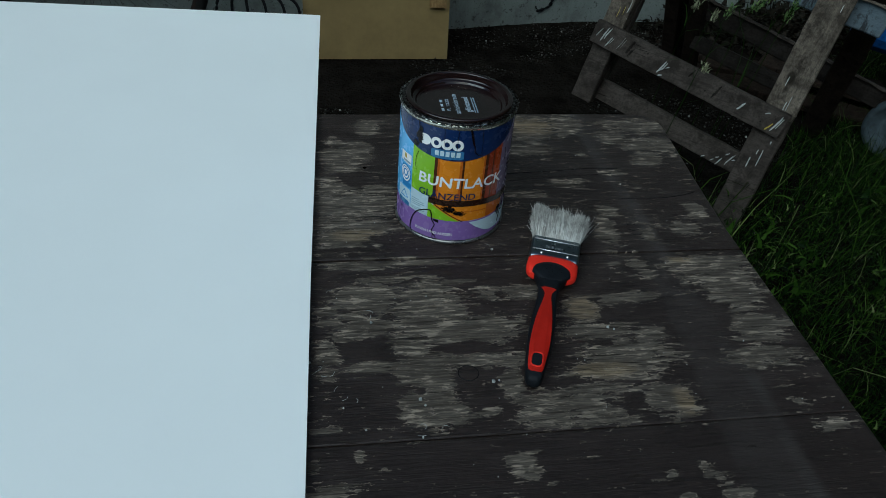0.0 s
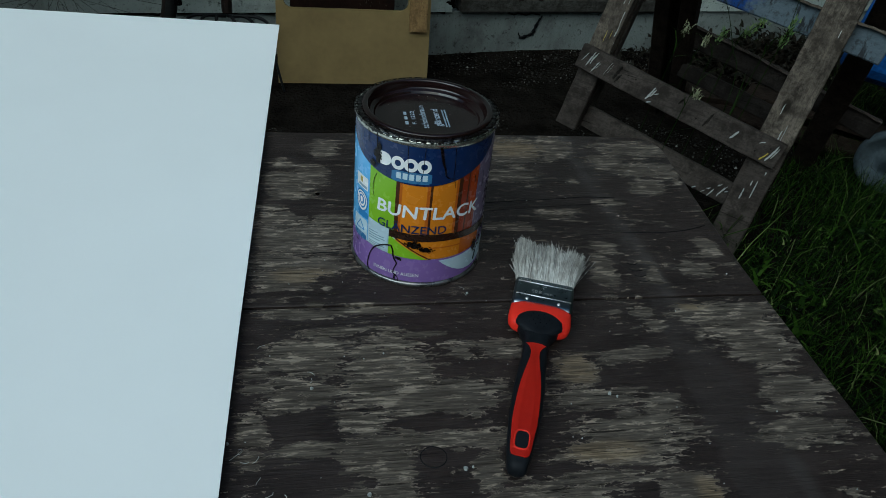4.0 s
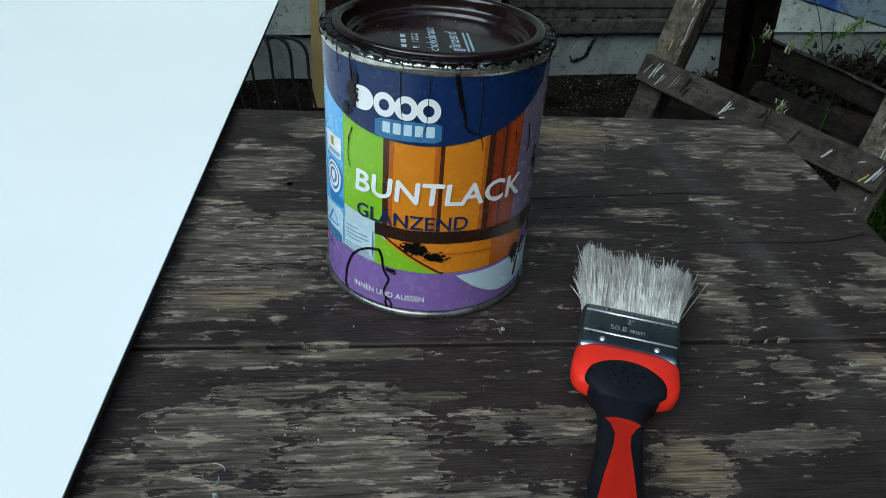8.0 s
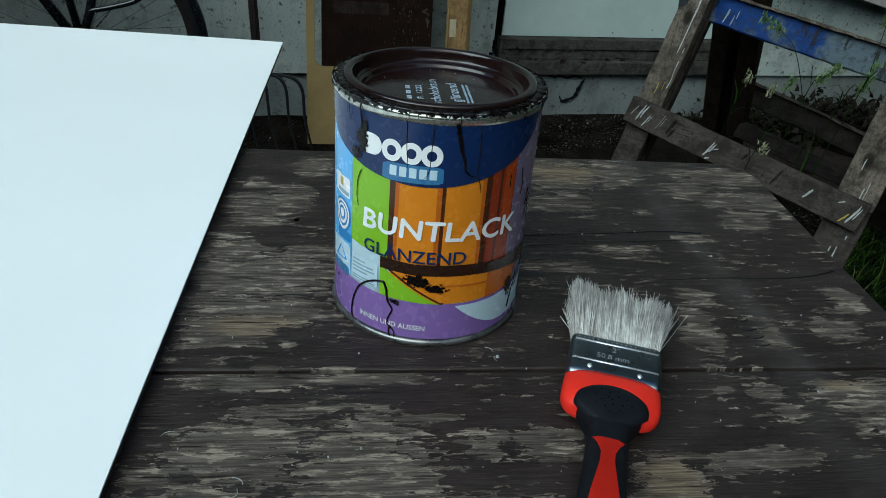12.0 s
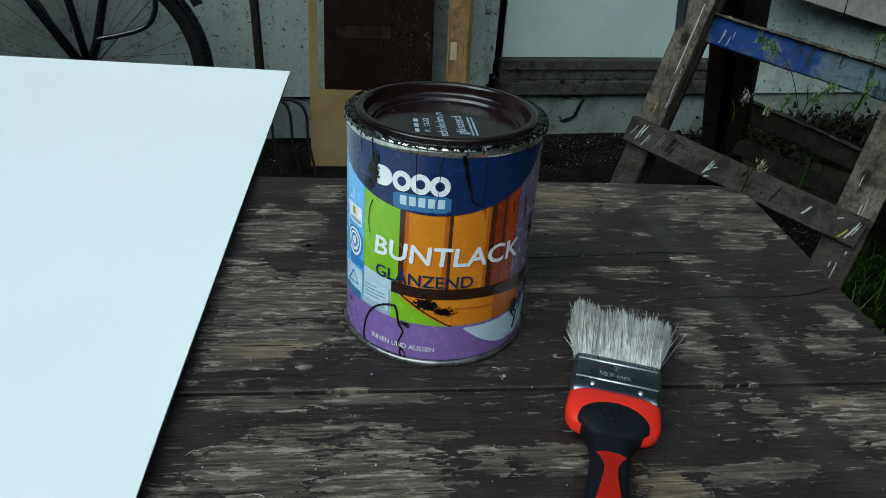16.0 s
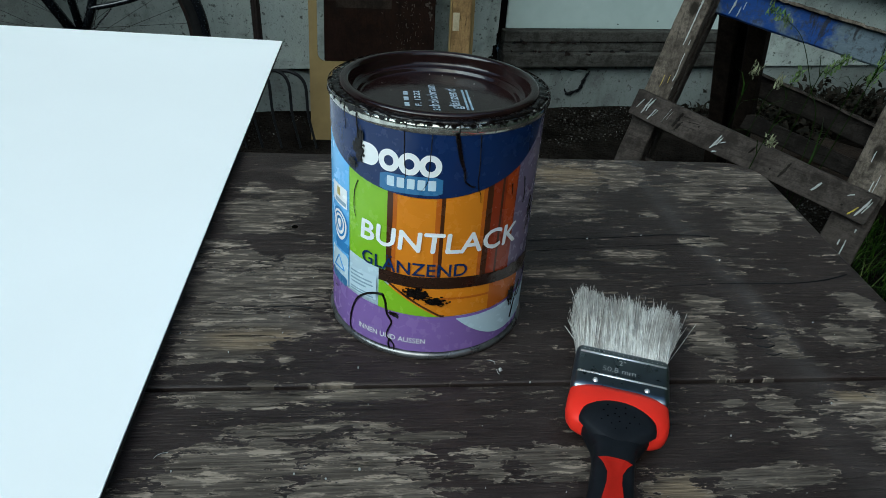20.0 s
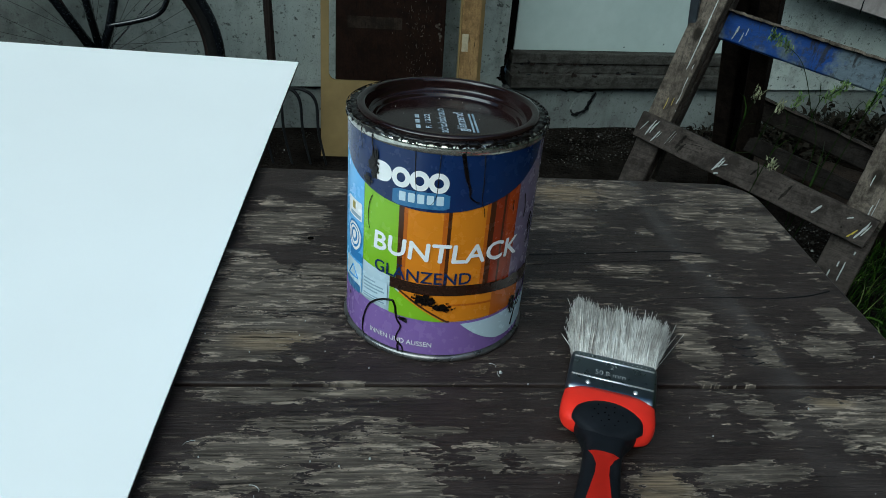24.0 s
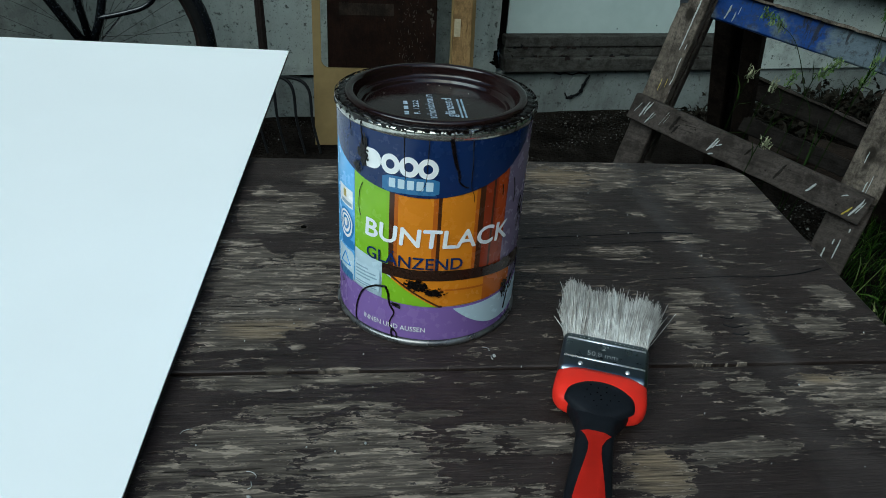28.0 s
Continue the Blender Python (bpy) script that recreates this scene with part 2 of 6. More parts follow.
def table_paint():
    """Dark brown paint flaking off weathered grey plywood in ragged tongues along the grain."""
    m, nt, bs = material("flaking_paint")
    v = coords(nt)

    def held(name):
        n = nt.nodes.new("ShaderNodeAttribute")
        n.attribute_name = name
        return n.outputs["Fac"]

    def centred(tex, amount):
        return math_node(nt, "MULTIPLY", math_node(nt, "SUBTRACT", tex, 0.5), amount)
    worn, tan, band = held("wear"), held("tan"), held("band")
    broad_n = noise_tex(nt, coords(nt, (20, 62, 1)), 1.0, 4, 0.60)
    tongue = noise_tex(nt, coords(nt, (46, 215, 1)), 1.0, 4, 0.62)
    finger = noise_tex(nt, coords(nt, (125, 430, 1)), 1.0, 3, 0.60)
    crumble = noise_tex(nt, coords(nt, (330, 420, 1)), 1.0, 3, 0.60)
    total = math_node(nt, "MULTIPLY", worn, 0.52)
    for tex, amount in ((broad_n, 0.72), (tongue, 1.25), (finger, 1.00), (crumble, 0.46)):
        total = math_node(nt, "ADD", total, centred(tex, amount))
    total = math_node(nt, "ADD", total, 0.540)
    chips = noise_tex(nt, coords(nt, (110, 520, 1)), 1.0, 4, 0.62)
    total = math_node(nt, "MAXIMUM", total, math_node(nt, "ADD", math_node(nt, "MULTIPLY", chips, 0.81), math_node(nt, "MULTIPLY", worn, 0.16)))
    bare = ramp(nt, total, (0.500, 0.0), (0.507, 0.9), (0.53, 1.0))
    rim = ramp(nt, total, (0.500, 0.0), (0.506, 1.0), (0.530, 0.8), (0.560, 0.0))
    lip = ramp(nt, total, (0.470, 0.0), (0.492, 1.0), (0.500, 0.0))
    # bare wood: fine straight grain under a grey film, lighter where fibres have lifted, dark checks and tan places
    grain = noise_tex(nt, coords(nt, (22, 900, 1)), 1.0, 3, 0.60)
    ridge = noise_tex(nt, coords(nt, (30, 330, 1)), 1.0, 5, 0.72)
    cloud = noise_tex(nt, coords(nt, (26, 95, 1)), 1.0, 5, 0.66)
    lift = noise_tex(nt, coords(nt, (70, 330, 1)), 1.0, 4, 0.66)
    wood = ramp(nt, math_node(nt, "ADD", math_node(nt, "MULTIPLY", grain, 0.45), math_node(nt, "MULTIPLY", ridge, 0.55)), (0.34, (0.0354, 0.0292, 0.0244)), (0.46, (0.0685, 0.0574, 0.0478)), (0.56, (0.1086, 0.0915, 0.0751)), (0.68, (0.1949, 0.1639, 0.1324)))
    wood = mix(nt, ramp(nt, cloud, (0.36, 0.65), (0.56, 0.0)), wood, mix(nt, 1.0, wood, (0.56, 0.55, 0.55), "MULTIPLY"))
    wood = mix(nt, math_node(nt, "MULTIPLY", ramp(nt, cloud, (0.43, 0.0), (0.60, 1.0)), ramp(nt, lift, (0.52, 0.0), (0.58, 0.95))), wood, (0.2845, 0.2349, 0.1859))
    wood = mix(nt, math_node(nt, "MULTIPLY", tan, ramp(nt, ridge, (0.36, 0.25), (0.58, 0.85))), wood, mix(nt, ramp(nt, grain, (0.38, 0.0), (0.62, 1.0)), (0.0968, 0.0714, 0.0441), (0.2540, 0.1919, 0.1240)))
    wood = mix(nt, math_node(nt, "MULTIPLY", rim, ramp(nt, lift, (0.42, 0.05), (0.58, 0.90))), wood, (0.2835, 0.2365, 0.1933))
    check = ramp(nt, noise_tex(nt, coords(nt, (30, 560, 1)), 1.0, 4, 0.66), (0.31, 0.9), (0.39, 0.0))
    wood = mix(nt, check, wood, (0.016, 0.0135, 0.0120))
    # paint: dull under dust, thin in places, with the grain just showing through
    speck = noise_tex(nt, v, 230, 4, 0.72)
    line = noise_tex(nt, coords(nt, (30, 900, 1)), 1.0, 3, 0.60)
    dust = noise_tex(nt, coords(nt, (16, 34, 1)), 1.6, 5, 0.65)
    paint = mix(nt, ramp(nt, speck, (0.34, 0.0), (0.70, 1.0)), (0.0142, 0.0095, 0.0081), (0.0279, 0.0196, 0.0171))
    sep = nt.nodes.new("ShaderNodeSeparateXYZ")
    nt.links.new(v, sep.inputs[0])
    # Fades the dust tone near the front: dimmer light there, put into colour.
    near_fade = ramp(nt, sep.outputs[1], (0.27, 0.25), (0.36, 1.0))
    paint = mix(nt, math_node(nt, "MULTIPLY", near_fade, ramp(nt, dust, (0.42, 0.0), (0.72, 0.75))), paint, (0.0404, 0.0302, 0.0269))
    paint = mix(nt, ramp(nt, line, (0.34, 0.55), (0.50, 0.0)), paint, mix(nt, 1.0, paint, (0.48, 0.47, 0.46), "MULTIPLY"))
    paint = mix(nt, math_node(nt, "MULTIPLY", band, ramp(nt, dust, (0.30, 0.35), (0.62, 1.0))), paint, (0.0550, 0.0475, 0.0445))
    paint = mix(nt, math_node(nt, "MULTIPLY", lip, 0.55), paint, (0.0105, 0.0077, 0.0068))
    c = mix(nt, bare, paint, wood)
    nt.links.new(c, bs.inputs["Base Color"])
    nt.links.new(ramp(nt, bare, (0.0, 0.44), (1.0, 0.80)), bs.inputs["Roughness"])
    nt.links.new(ramp(nt, bare, (0.0, 0.28), (1.0, 0.06)), bs.inputs["Specular IOR Level"])
    h = math_node(nt, "MULTIPLY", bare, -0.9)
    for tex, amount in ((ridge, 0.7), (grain, 0.30), (speck, 0.16), (line, 0.16), (dust, 0.4)):
        h = math_node(nt, "ADD", h, math_node(nt, "MULTIPLY", tex, amount))
    h = math_node(nt, "SUBTRACT", h, math_node(nt, "MULTIPLY", check, 0.8))
    bump(nt, bs, h, 0.9, 0.0012)
    return m


def plaster(name, a, b, stain, dirt=None):
    """Rough render with pits, specks and dirty stains; dirt: place and half widths of one large smoky stain, which also
    holds the shade by the bicycle.
    """
    m, nt, bs = material(name)
    v = coords(nt)
    n1, n2, n3 = noise_tex(nt, v, 3.0, 6, 0.65), noise_tex(nt, v, 48, 6, 0.65), noise_tex(nt, v, 170, 3)
    c = mix(nt, ramp(nt, n1, (0.3, 0.0), (0.7, 1.0)), a, b)
    c = mix(nt, ramp(nt, noise_tex(nt, v, 8, 6, 0.7), (0.50, 0.0), (0.72, 0.6)), c, stain)
    drip = noise_tex(nt, coords(nt, (9, 9, 1.2)), 1.0, 5, 0.65)
    c = mix(nt, ramp(nt, drip, (0.52, 0.0), (0.75, 0.45)), c, stain)
    pits = ramp(nt, n2, (0.34, 1.0), (0.42, 0.0))
    c = mix(nt, math_node(nt, "MULTIPLY", pits, 0.85), c, stain)
    c = mix(nt, ramp(nt, n3, (0.30, 0.6), (0.38, 0.0)), c, stain)
    if dirt:
        x, y, z, rx, rz = dirt
        mp = node(nt, "ShaderNodeMapping", Vector=v, Location=(-x / rx, 0, -z / rz), Scale=(1 / rx, 0, 1 / rz))
        ln = nt.nodes.new("ShaderNodeVectorMath")
        ln.operation = "LENGTH"
        nt.links.new(mp.outputs[0], ln.inputs[0])
        f = math_node(nt, "ADD", ln.outputs["Value"], math_node(nt, "MULTIPLY", n1, 0.9))
        c = mix(nt, math_node(nt, "MULTIPLY", math_node(nt, "SUBTRACT", 1.75, f, True), 0.62), c, stain)
    nt.links.new(c, bs.inputs["Base Color"])
    bs.inputs["Roughness"].default_value = 0.92
    bs.inputs["Specular IOR Level"].default_value = 0.1
    bump(nt, bs, math_node(nt, "ADD", n2, math_node(nt, "MULTIPLY", n3, 0.5)), 0.6, 0.008)
    return m


def weathered(name, light, dark, along="x", rough=0.85, fleck=0.0, knots=0.0):
    """Grey weathered timber: grain along an axis, a leaning leg or a rail, checks, knots and white paint flecks."""
    m, nt, bs = material(name)
    v = coords(nt)
    if along == "rail":
        v = node(nt, "ShaderNodeMapping", Vector=v, Rotation=(0, 0, radians(46))).outputs[0]
    if along == "leg":
        sp = nt.nodes.new("ShaderNodeSeparateXYZ")
        nt.links.new(v, sp.inputs[0])
        cb = nt.nodes.new("ShaderNodeCombineXYZ")
        nt.links.new(math_node(nt, "SUBTRACT", sp.outputs[0], math_node(nt, "MULTIPLY", sp.outputs[2], 0.22)), cb.inputs[0])
        nt.links.new(math_node(nt, "SUBTRACT", sp.outputs[1], math_node(nt, "MULTIPLY", sp.outputs[2], 0.195)), cb.inputs[1])
        nt.links.new(sp.outputs[2], cb.inputs[2])
        v = cb.outputs[0]
    st = {"x": (6, 90, 90), "rail": (9, 130, 130), "y": (90, 6, 90), "z": (90, 90, 6), "leg": (150, 150, 9)}[along]
    sv = node(nt, "ShaderNodeMapping", Vector=v, Scale=st).outputs[0]
    fv = node(nt, "ShaderNodeMapping", Vector=v, Scale=tuple(q * 3.2 for q in st)).outputs[0]
    g = node(nt, "ShaderNodeTexNoise", Vector=sv, Scale=1.0, Detail=6.0, Roughness=0.66, Distortion=0.9).outputs[0]
    f = noise_tex(nt, fv, 1.0, 4, 0.7)
    b = noise_tex(nt, v, 14, 5, 0.65)
    mid = tuple(p * 0.45 + q * 0.55 for p, q in zip(light, dark))
    c = mix(nt, ramp(nt, b, (0.34, 0.0), (0.66, 1.0)), mid, light)
    c = mix(nt, ramp(nt, g, (0.34, 0.60), (0.50, 0.0)), c, dark)
    c = mix(nt, ramp(nt, f, (0.36, 0.40), (0.48, 0.0)), c, dark)
    fine = noise_tex(nt, v, 160, 4, 0.7)
    c = mix(nt, ramp(nt, fine, (0.36, 0.55), (0.52, 0.0)), c, dark)
    blot = noise_tex(nt, v, 24, 6, 0.72)
    c = mix(nt, ramp(nt, blot, (0.38, 0.85), (0.55, 0.0)), c, tuple(q * 0.8 for q in dark))
    check = ramp(nt, g, (0.325, 1.0), (0.35, 0.0))
    c = mix(nt, check, c, tuple(q * 0.3 for q in dark))
    if knots:
        vo = node(nt, "ShaderNodeTexVoronoi", Vector=node(nt, "ShaderNodeMapping", Vector=v, Scale=(11, 11, 6)).outputs[0], Scale=1.0).outputs["Distance"]
        c = mix(nt, ramp(nt, math_node(nt, "ADD", vo, math_node(nt, "MULTIPLY", b, 0.1)), (0.13, knots), (0.19, 0.0)), c, tuple(q * 0.5 for q in dark))
    if fleck:
        fl = noise_tex(nt, node(nt, "ShaderNodeMapping", Vector=v, Scale=tuple(q * 0.5 for q in st)).outputs[0], 1.7, 3, 0.6)
        c = mix(nt, ramp(nt, fl, (fleck, 0.0), (fleck + 0.02, 1.0)), c, (0.5, 0.51, 0.5))
    nt.links.new(c, bs.inputs["Base Color"])
    bs.inputs["Roughness"].default_value = rough
    bs.inputs["Specular IOR Level"].default_value = 0.05
    bump(nt, bs, math_node(nt, "ADD", g, math_node(nt, "MULTIPLY", f, 0.4)), 0.7, 0.003)
    return m


PAINT = table_paint()
WHITE_BOARD = surface("white_board", (0.905, 0.91, 0.915), (0.92, 0.925, 0.93), 1.5, rough=0.45, relief=0.02, dark=0.985)
# Dark colour for the panel's core: the shadow line below its white face.
EDGE_SHADOW = surface("board_edge", (0.10, 0.085, 0.07), (0.05, 0.045, 0.04), 60, rough=0.9)
PLASTER = plaster("wall_plaster", (0.375, 0.41, 0.385), (0.255, 0.285, 0.27), (0.035, 0.036, 0.033), (-1.10, 0, 0.42, 0.62, 0.50))
PLINTH = plaster("plinth_plaster", (0.195, 0.215, 0.205), (0.115, 0.125, 0.122), (0.045, 0.045, 0.042))
# Base colour lowered to take in the shade lying on the ground.
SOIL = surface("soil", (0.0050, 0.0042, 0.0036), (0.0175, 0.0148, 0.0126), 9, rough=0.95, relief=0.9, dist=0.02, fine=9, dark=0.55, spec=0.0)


def pebble_material():
    m, nt, bs = material("pebble")
    gm = nt.nodes.new("ShaderNodeNewGeometry")
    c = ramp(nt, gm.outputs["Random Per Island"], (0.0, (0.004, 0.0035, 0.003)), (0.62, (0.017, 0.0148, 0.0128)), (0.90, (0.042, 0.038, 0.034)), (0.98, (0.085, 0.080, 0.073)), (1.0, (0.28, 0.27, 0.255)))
    nt.links.new(c, bs.inputs["Base Color"])
    bs.inputs["Roughness"].default_value = 0.85
    bs.inputs["Specular IOR Level"].default_value = 0.03
    return m


STONE = pebble_material()
WHITE_PAINT = surface("white_paint", (0.44, 0.51, 0.49), (0.38, 0.45, 0.43), 4, rough=0.4, relief=0.05, dark=0.95)
SILL = weathered("sill_wood", (0.072, 0.071, 0.064), (0.026, 0.023, 0.020), knots=0.5)
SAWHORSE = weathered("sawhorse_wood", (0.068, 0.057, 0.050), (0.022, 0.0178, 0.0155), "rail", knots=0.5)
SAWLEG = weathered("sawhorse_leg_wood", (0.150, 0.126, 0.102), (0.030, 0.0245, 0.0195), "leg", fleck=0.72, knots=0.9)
# Darker copy of the rail wood, for rail stains and rear parts.
DARKRAIL = weathered("dark_rail_wood", (0.024, 0.020, 0.0175), (0.0075, 0.0062, 0.0055), "rail")
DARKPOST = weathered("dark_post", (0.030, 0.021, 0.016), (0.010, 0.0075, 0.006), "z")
BLUE = surface("blue_paint", (0.012, 0.055, 0.22), (0.02, 0.08, 0.28), 12, rough=0.6, dark=0.6)
MDF = surface("fibreboard", (0.20, 0.145, 0.062), (0.155, 0.112, 0.048), 8, rough=0.75, relief=0.05, dark=0.92)
LATH = weathered("lath_wood", (0.26, 0.17, 0.075), (0.13, 0.08, 0.034), "z")
HINGE = surface("pale_hinge", (0.40, 0.35, 0.24), (0.30, 0.25, 0.16), 60, rough=0.5, relief=0.1)
BROWN = weathered("brown_panel", (0.0140, 0.0068, 0.0046), (0.0055, 0.0030, 0.0022), "z", rough=0.45)
RUST = surface("rusty_iron", (0.020, 0.013, 0.011), (0.010, 0.008, 0.007), 40, rough=0.7, metal=0.1)
BLACK = surface("black_paint", (0.0035, 0.004, 0.005), (0.007, 0.0075, 0.009), 40, rough=0.55, relief=0.05, spec=0.12)
BIKE = surface("glossy_black_enamel", (0.004, 0.005, 0.007), (0.008, 0.009, 0.011), 30, rough=0.24, relief=0.03, spec=0.5)
STRAW = surface("dry_seed_head", (0.22, 0.23, 0.13), (0.30, 0.30, 0.19), 50, rough=0.7, relief=0.0)
# Near-black that stands for the shade inside gaps and holes.
GAPSHADE = surface("gap_shade", (0.002, 0.002, 0.002), (0.004, 0.0035, 0.003), 40, rough=0.95, relief=0.2, spec=0.0)
RUBBER = surface("tyre_rubber", (0.005, 0.005, 0.005), (0.010, 0.010, 0.010), 60, rough=0.8)
CHROME = surface("dull_chrome", (0.42, 0.43, 0.44), (0.32, 0.33, 0.34), 60, rough=0.26, metal=1.0, relief=0.05, dark=0.85)
GREY = surface("grey_plastic", (0.078, 0.097, 0.112), (0.045, 0.058, 0.068), 12, rough=0.6, dark=0.7)
STEELGREY = surface("bracket_steel", (0.022, 0.027, 0.034), (0.012, 0.015, 0.020), 40, rough=0.5)
YELLOW = surface("yellow_paint", (0.42, 0.33, 0.03), (0.30, 0.23, 0.02), 60, rough=0.5)
SPLASH = surface("white_splash", (0.42, 0.43, 0.42), (0.30, 0.31, 0.30), 80, rough=0.6)


def worn_blue():
    m, nt, bs = material("worn_blue")
    v = coords(nt)
    n = noise_tex(nt, v, 9, 6, 0.65)
    g = noise_tex(nt, coords(nt, (50, 50, 160)), 1.0, 4, 0.7)
    sep = nt.nodes.new("ShaderNodeSeparateXYZ")
    nt.links.new(v, sep.inputs[0])
    end = ramp(nt, math_node(nt, "MULTIPLY", sep.outputs[0], 0.5), (0.421, 0.30), (0.436, 0.0), (0.505, 0.0), (0.560, 0.42))
    grey = mix(nt, g, (0.042, 0.055, 0.070), (0.10, 0.125, 0.145))
    blue = mix(nt, g, (0.003, 0.015, 0.085), (0.008, 0.040, 0.175))
    low = math_node(nt, "SUBTRACT", 0.702, math_node(nt, "MULTIPLY", sep.outputs[0], 0.0878))
    low = ramp(nt, math_node(nt, "ADD", math_node(nt, "SUBTRACT", low, sep.outputs[2]), 0.5), (0.503, 0.0), (0.530, 0.30))
    mask = ramp(nt, math_node(nt, "ADD", math_node(nt, "ADD", n, low), end), (0.53, 0.0), (0.64, 1.0))
    run = noise_tex(nt, coords(nt, (38, 38, 4)), 1.0, 4, 0.7)
    c = mix(nt, mask, blue, grey)
    c = mix(nt, ramp(nt, run, (0.56, 0.0), (0.63, 0.9)), c, (0.010, 0.010, 0.012))
    dirt = noise_tex(nt, v, 60, 5, 0.7)
    c = mix(nt, ramp(nt, dirt, (0.36, 0.7), (0.48, 0.0)), c, (0.018, 0.020, 0.024))
    nt.links.new(c, bs.inputs["Base Color"])
    bs.inputs["Roughness"].default_value = 0.7
    bs.inputs["Specular IOR Level"].default_value = 0.2
    bump(nt, bs, math_node(nt, "ADD", n, g), 0.5, 0.003)
    return m


WORN_BLUE = worn_blue()
PINK = surface("pinkish_sheet", (0.36, 0.325, 0.315), (0.28, 0.25, 0.245), 6, rough=0.85)


def grass_material():
    m, nt, bs = material("grass")
    gm = nt.nodes.new("ShaderNodeNewGeometry")
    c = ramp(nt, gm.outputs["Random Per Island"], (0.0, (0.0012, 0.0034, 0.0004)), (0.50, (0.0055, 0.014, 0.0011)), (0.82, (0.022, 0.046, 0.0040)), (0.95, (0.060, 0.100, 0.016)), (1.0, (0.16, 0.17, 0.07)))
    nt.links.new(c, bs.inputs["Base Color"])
    bs.inputs["Roughness"].default_value = 0.6
    bs.inputs["Specular IOR Level"].default_value = 0.06
    return m


GRASS = grass_material()
WEED = surface("weed_green", (0.065, 0.14, 0.03), (0.15, 0.19, 0.075), 50, rough=0.6, relief=0.0)
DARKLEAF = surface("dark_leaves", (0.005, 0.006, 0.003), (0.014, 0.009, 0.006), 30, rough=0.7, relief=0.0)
HEDGE = surface("hedge_leaves", (0.012, 0.030, 0.008), (0.035, 0.065, 0.018), 9, rough=0.8, relief=1.0, dist=0.05, dark=0.4)


# ---- mesh helpers ----
def part(name, bm, mat, parent=None, label="", smooth=False):
    me = bpy.data.meshes.new(name)
    bmesh.ops.recalc_face_normals(bm, faces=bm.faces)
    bm.to_mesh(me)
    bm.free()
    me.materials.append(mat)
    if smooth:
        me.shade_smooth()
    ob = new(name, me)
    if parent is not None:
        ob.parent = parent
        ob.matrix_parent_inverse = parent.matrix_basis.inverted()
    if label:
        tagged(ob, label)
    return ob


def thing(name, label, category, at=(0, 0, 0), group="", kind=""):
    e = new(name)
    e.empty_display_size = 0.05
    e.matrix_basis = Matrix.Translation(at)
    return tagged(e, label, category, group, kind)


def soften(bm, size, segments=2):
    if size:
        bmesh.ops.bevel(bm, geom=list(bm.edges), offset=size, segments=segments, affect="EDGES", profile=0.6, clamp_overlap=True)


def box(x0, x1, y0, y1, z0, z1, bevel=0.0, segments=2):
    bm = bmesh.new()
    bmesh.ops.create_cube(bm, size=1, matrix=Matrix.Translation(((x0 + x1) / 2, (y0 + y1) / 2, (z0 + z1) / 2)) @ Matrix.Diagonal((x1 - x0, y1 - y0, z1 - z0, 1)))
    soften(bm, bevel, segments)
    return bm


def beam(p0, p1, width, thick, face, bevel=0.002, wobble=0.0, pieces=7):
    """A timber from p0 to p1; width lies across it in the plane square to face, thick along face."""
    p0, p1, face = Vector(p0), Vector(p1), Vector(face).normalized()
    d = (p1 - p0).normalized()
    w = face.cross(d).normalized()
    f = d.cross(w).normalized()
    n = pieces if wobble else 1
    bm = bmesh.new()
    rings = []
    for i in range(n + 1):
        c = p0.lerp(p1, i / n)
        k = [(-1, -1), (1, -1), (1, 1), (-1, 1)]
        rings.append([bm.verts.new(c + w * (a * width / 2 + random.uniform(-1, 1) * wobble) + f * (b * thick / 2 + random.uniform(-1, 1) * wobble)) for a, b in k])
    for r, q in zip(rings, rings[1:]):
        for i in range(4):
            bm.faces.new((r[i], r[(i + 1) % 4], q[(i + 1) % 4], q[i]))
    bm.faces.new(rings[0][::-1])
    bm.faces.new(rings[-1])
    if bevel:
        soften(bm, bevel, 1)
    return bm


def tube(points, radius, sides=10, close=False, taper=None):
    """A round bar along points."""
    pts = [Vector(p) for p in points]
    bm = bmesh.new()
    rings = []
    n = len(pts)
    ref = Vector((0.13, 0.21, 0.97))
    for i, p in enumerate(pts):
        a = pts[(i - 1) % n] if (close or i) else p
        b = pts[(i + 1) % n] if (close or i < n - 1) else p
        d = (b - a).normalized()
        u = d.cross(ref)
        if u.length < 0.1:
            u = d.cross(Vector((1, 0, 0)))
        u.normalize()
        v = d.cross(u)
        r = radius if taper is None else radius + (taper - radius) * i / (n - 1)
        rings.append([bm.verts.new(p + (u * math.cos(q) + v * math.sin(q)) * r) for q in (2 * math.pi * k / sides for k in range(sides))])
    pairs = list(zip(rings, rings[1:])) + ([(rings[-1], rings[0])] if close else [])
    for r, q in pairs:
        for i in range(sides):
            bm.faces.new((r[i], r[(i + 1) % sides], q[(i + 1) % sides], q[i]))
    if not close:
        bm.faces.new(rings[0][::-1])
        bm.faces.new(rings[-1])
    return bm


def curve_points(points, steps=6):
    """A smooth line through points."""
    pts = [Vector(p) for p in points]
    out = []
    for i in range(len(pts) - 1):
        p0, p1, p2, p3 = pts[max(i - 1, 0)], pts[i], pts[i + 1], pts[min(i + 2, len(pts) - 1)]
        for k in range(steps):
            t = k / steps
            out.append(0.5 * (2 * p1 + (p2 - p0) * t + (2 * p0 - 5 * p1 + 4 * p2 - p3) * t * t + (3 * p1 - p0 - 3 * p2 + p3) * t ** 3))
    out.append(pts[-1])
    return out


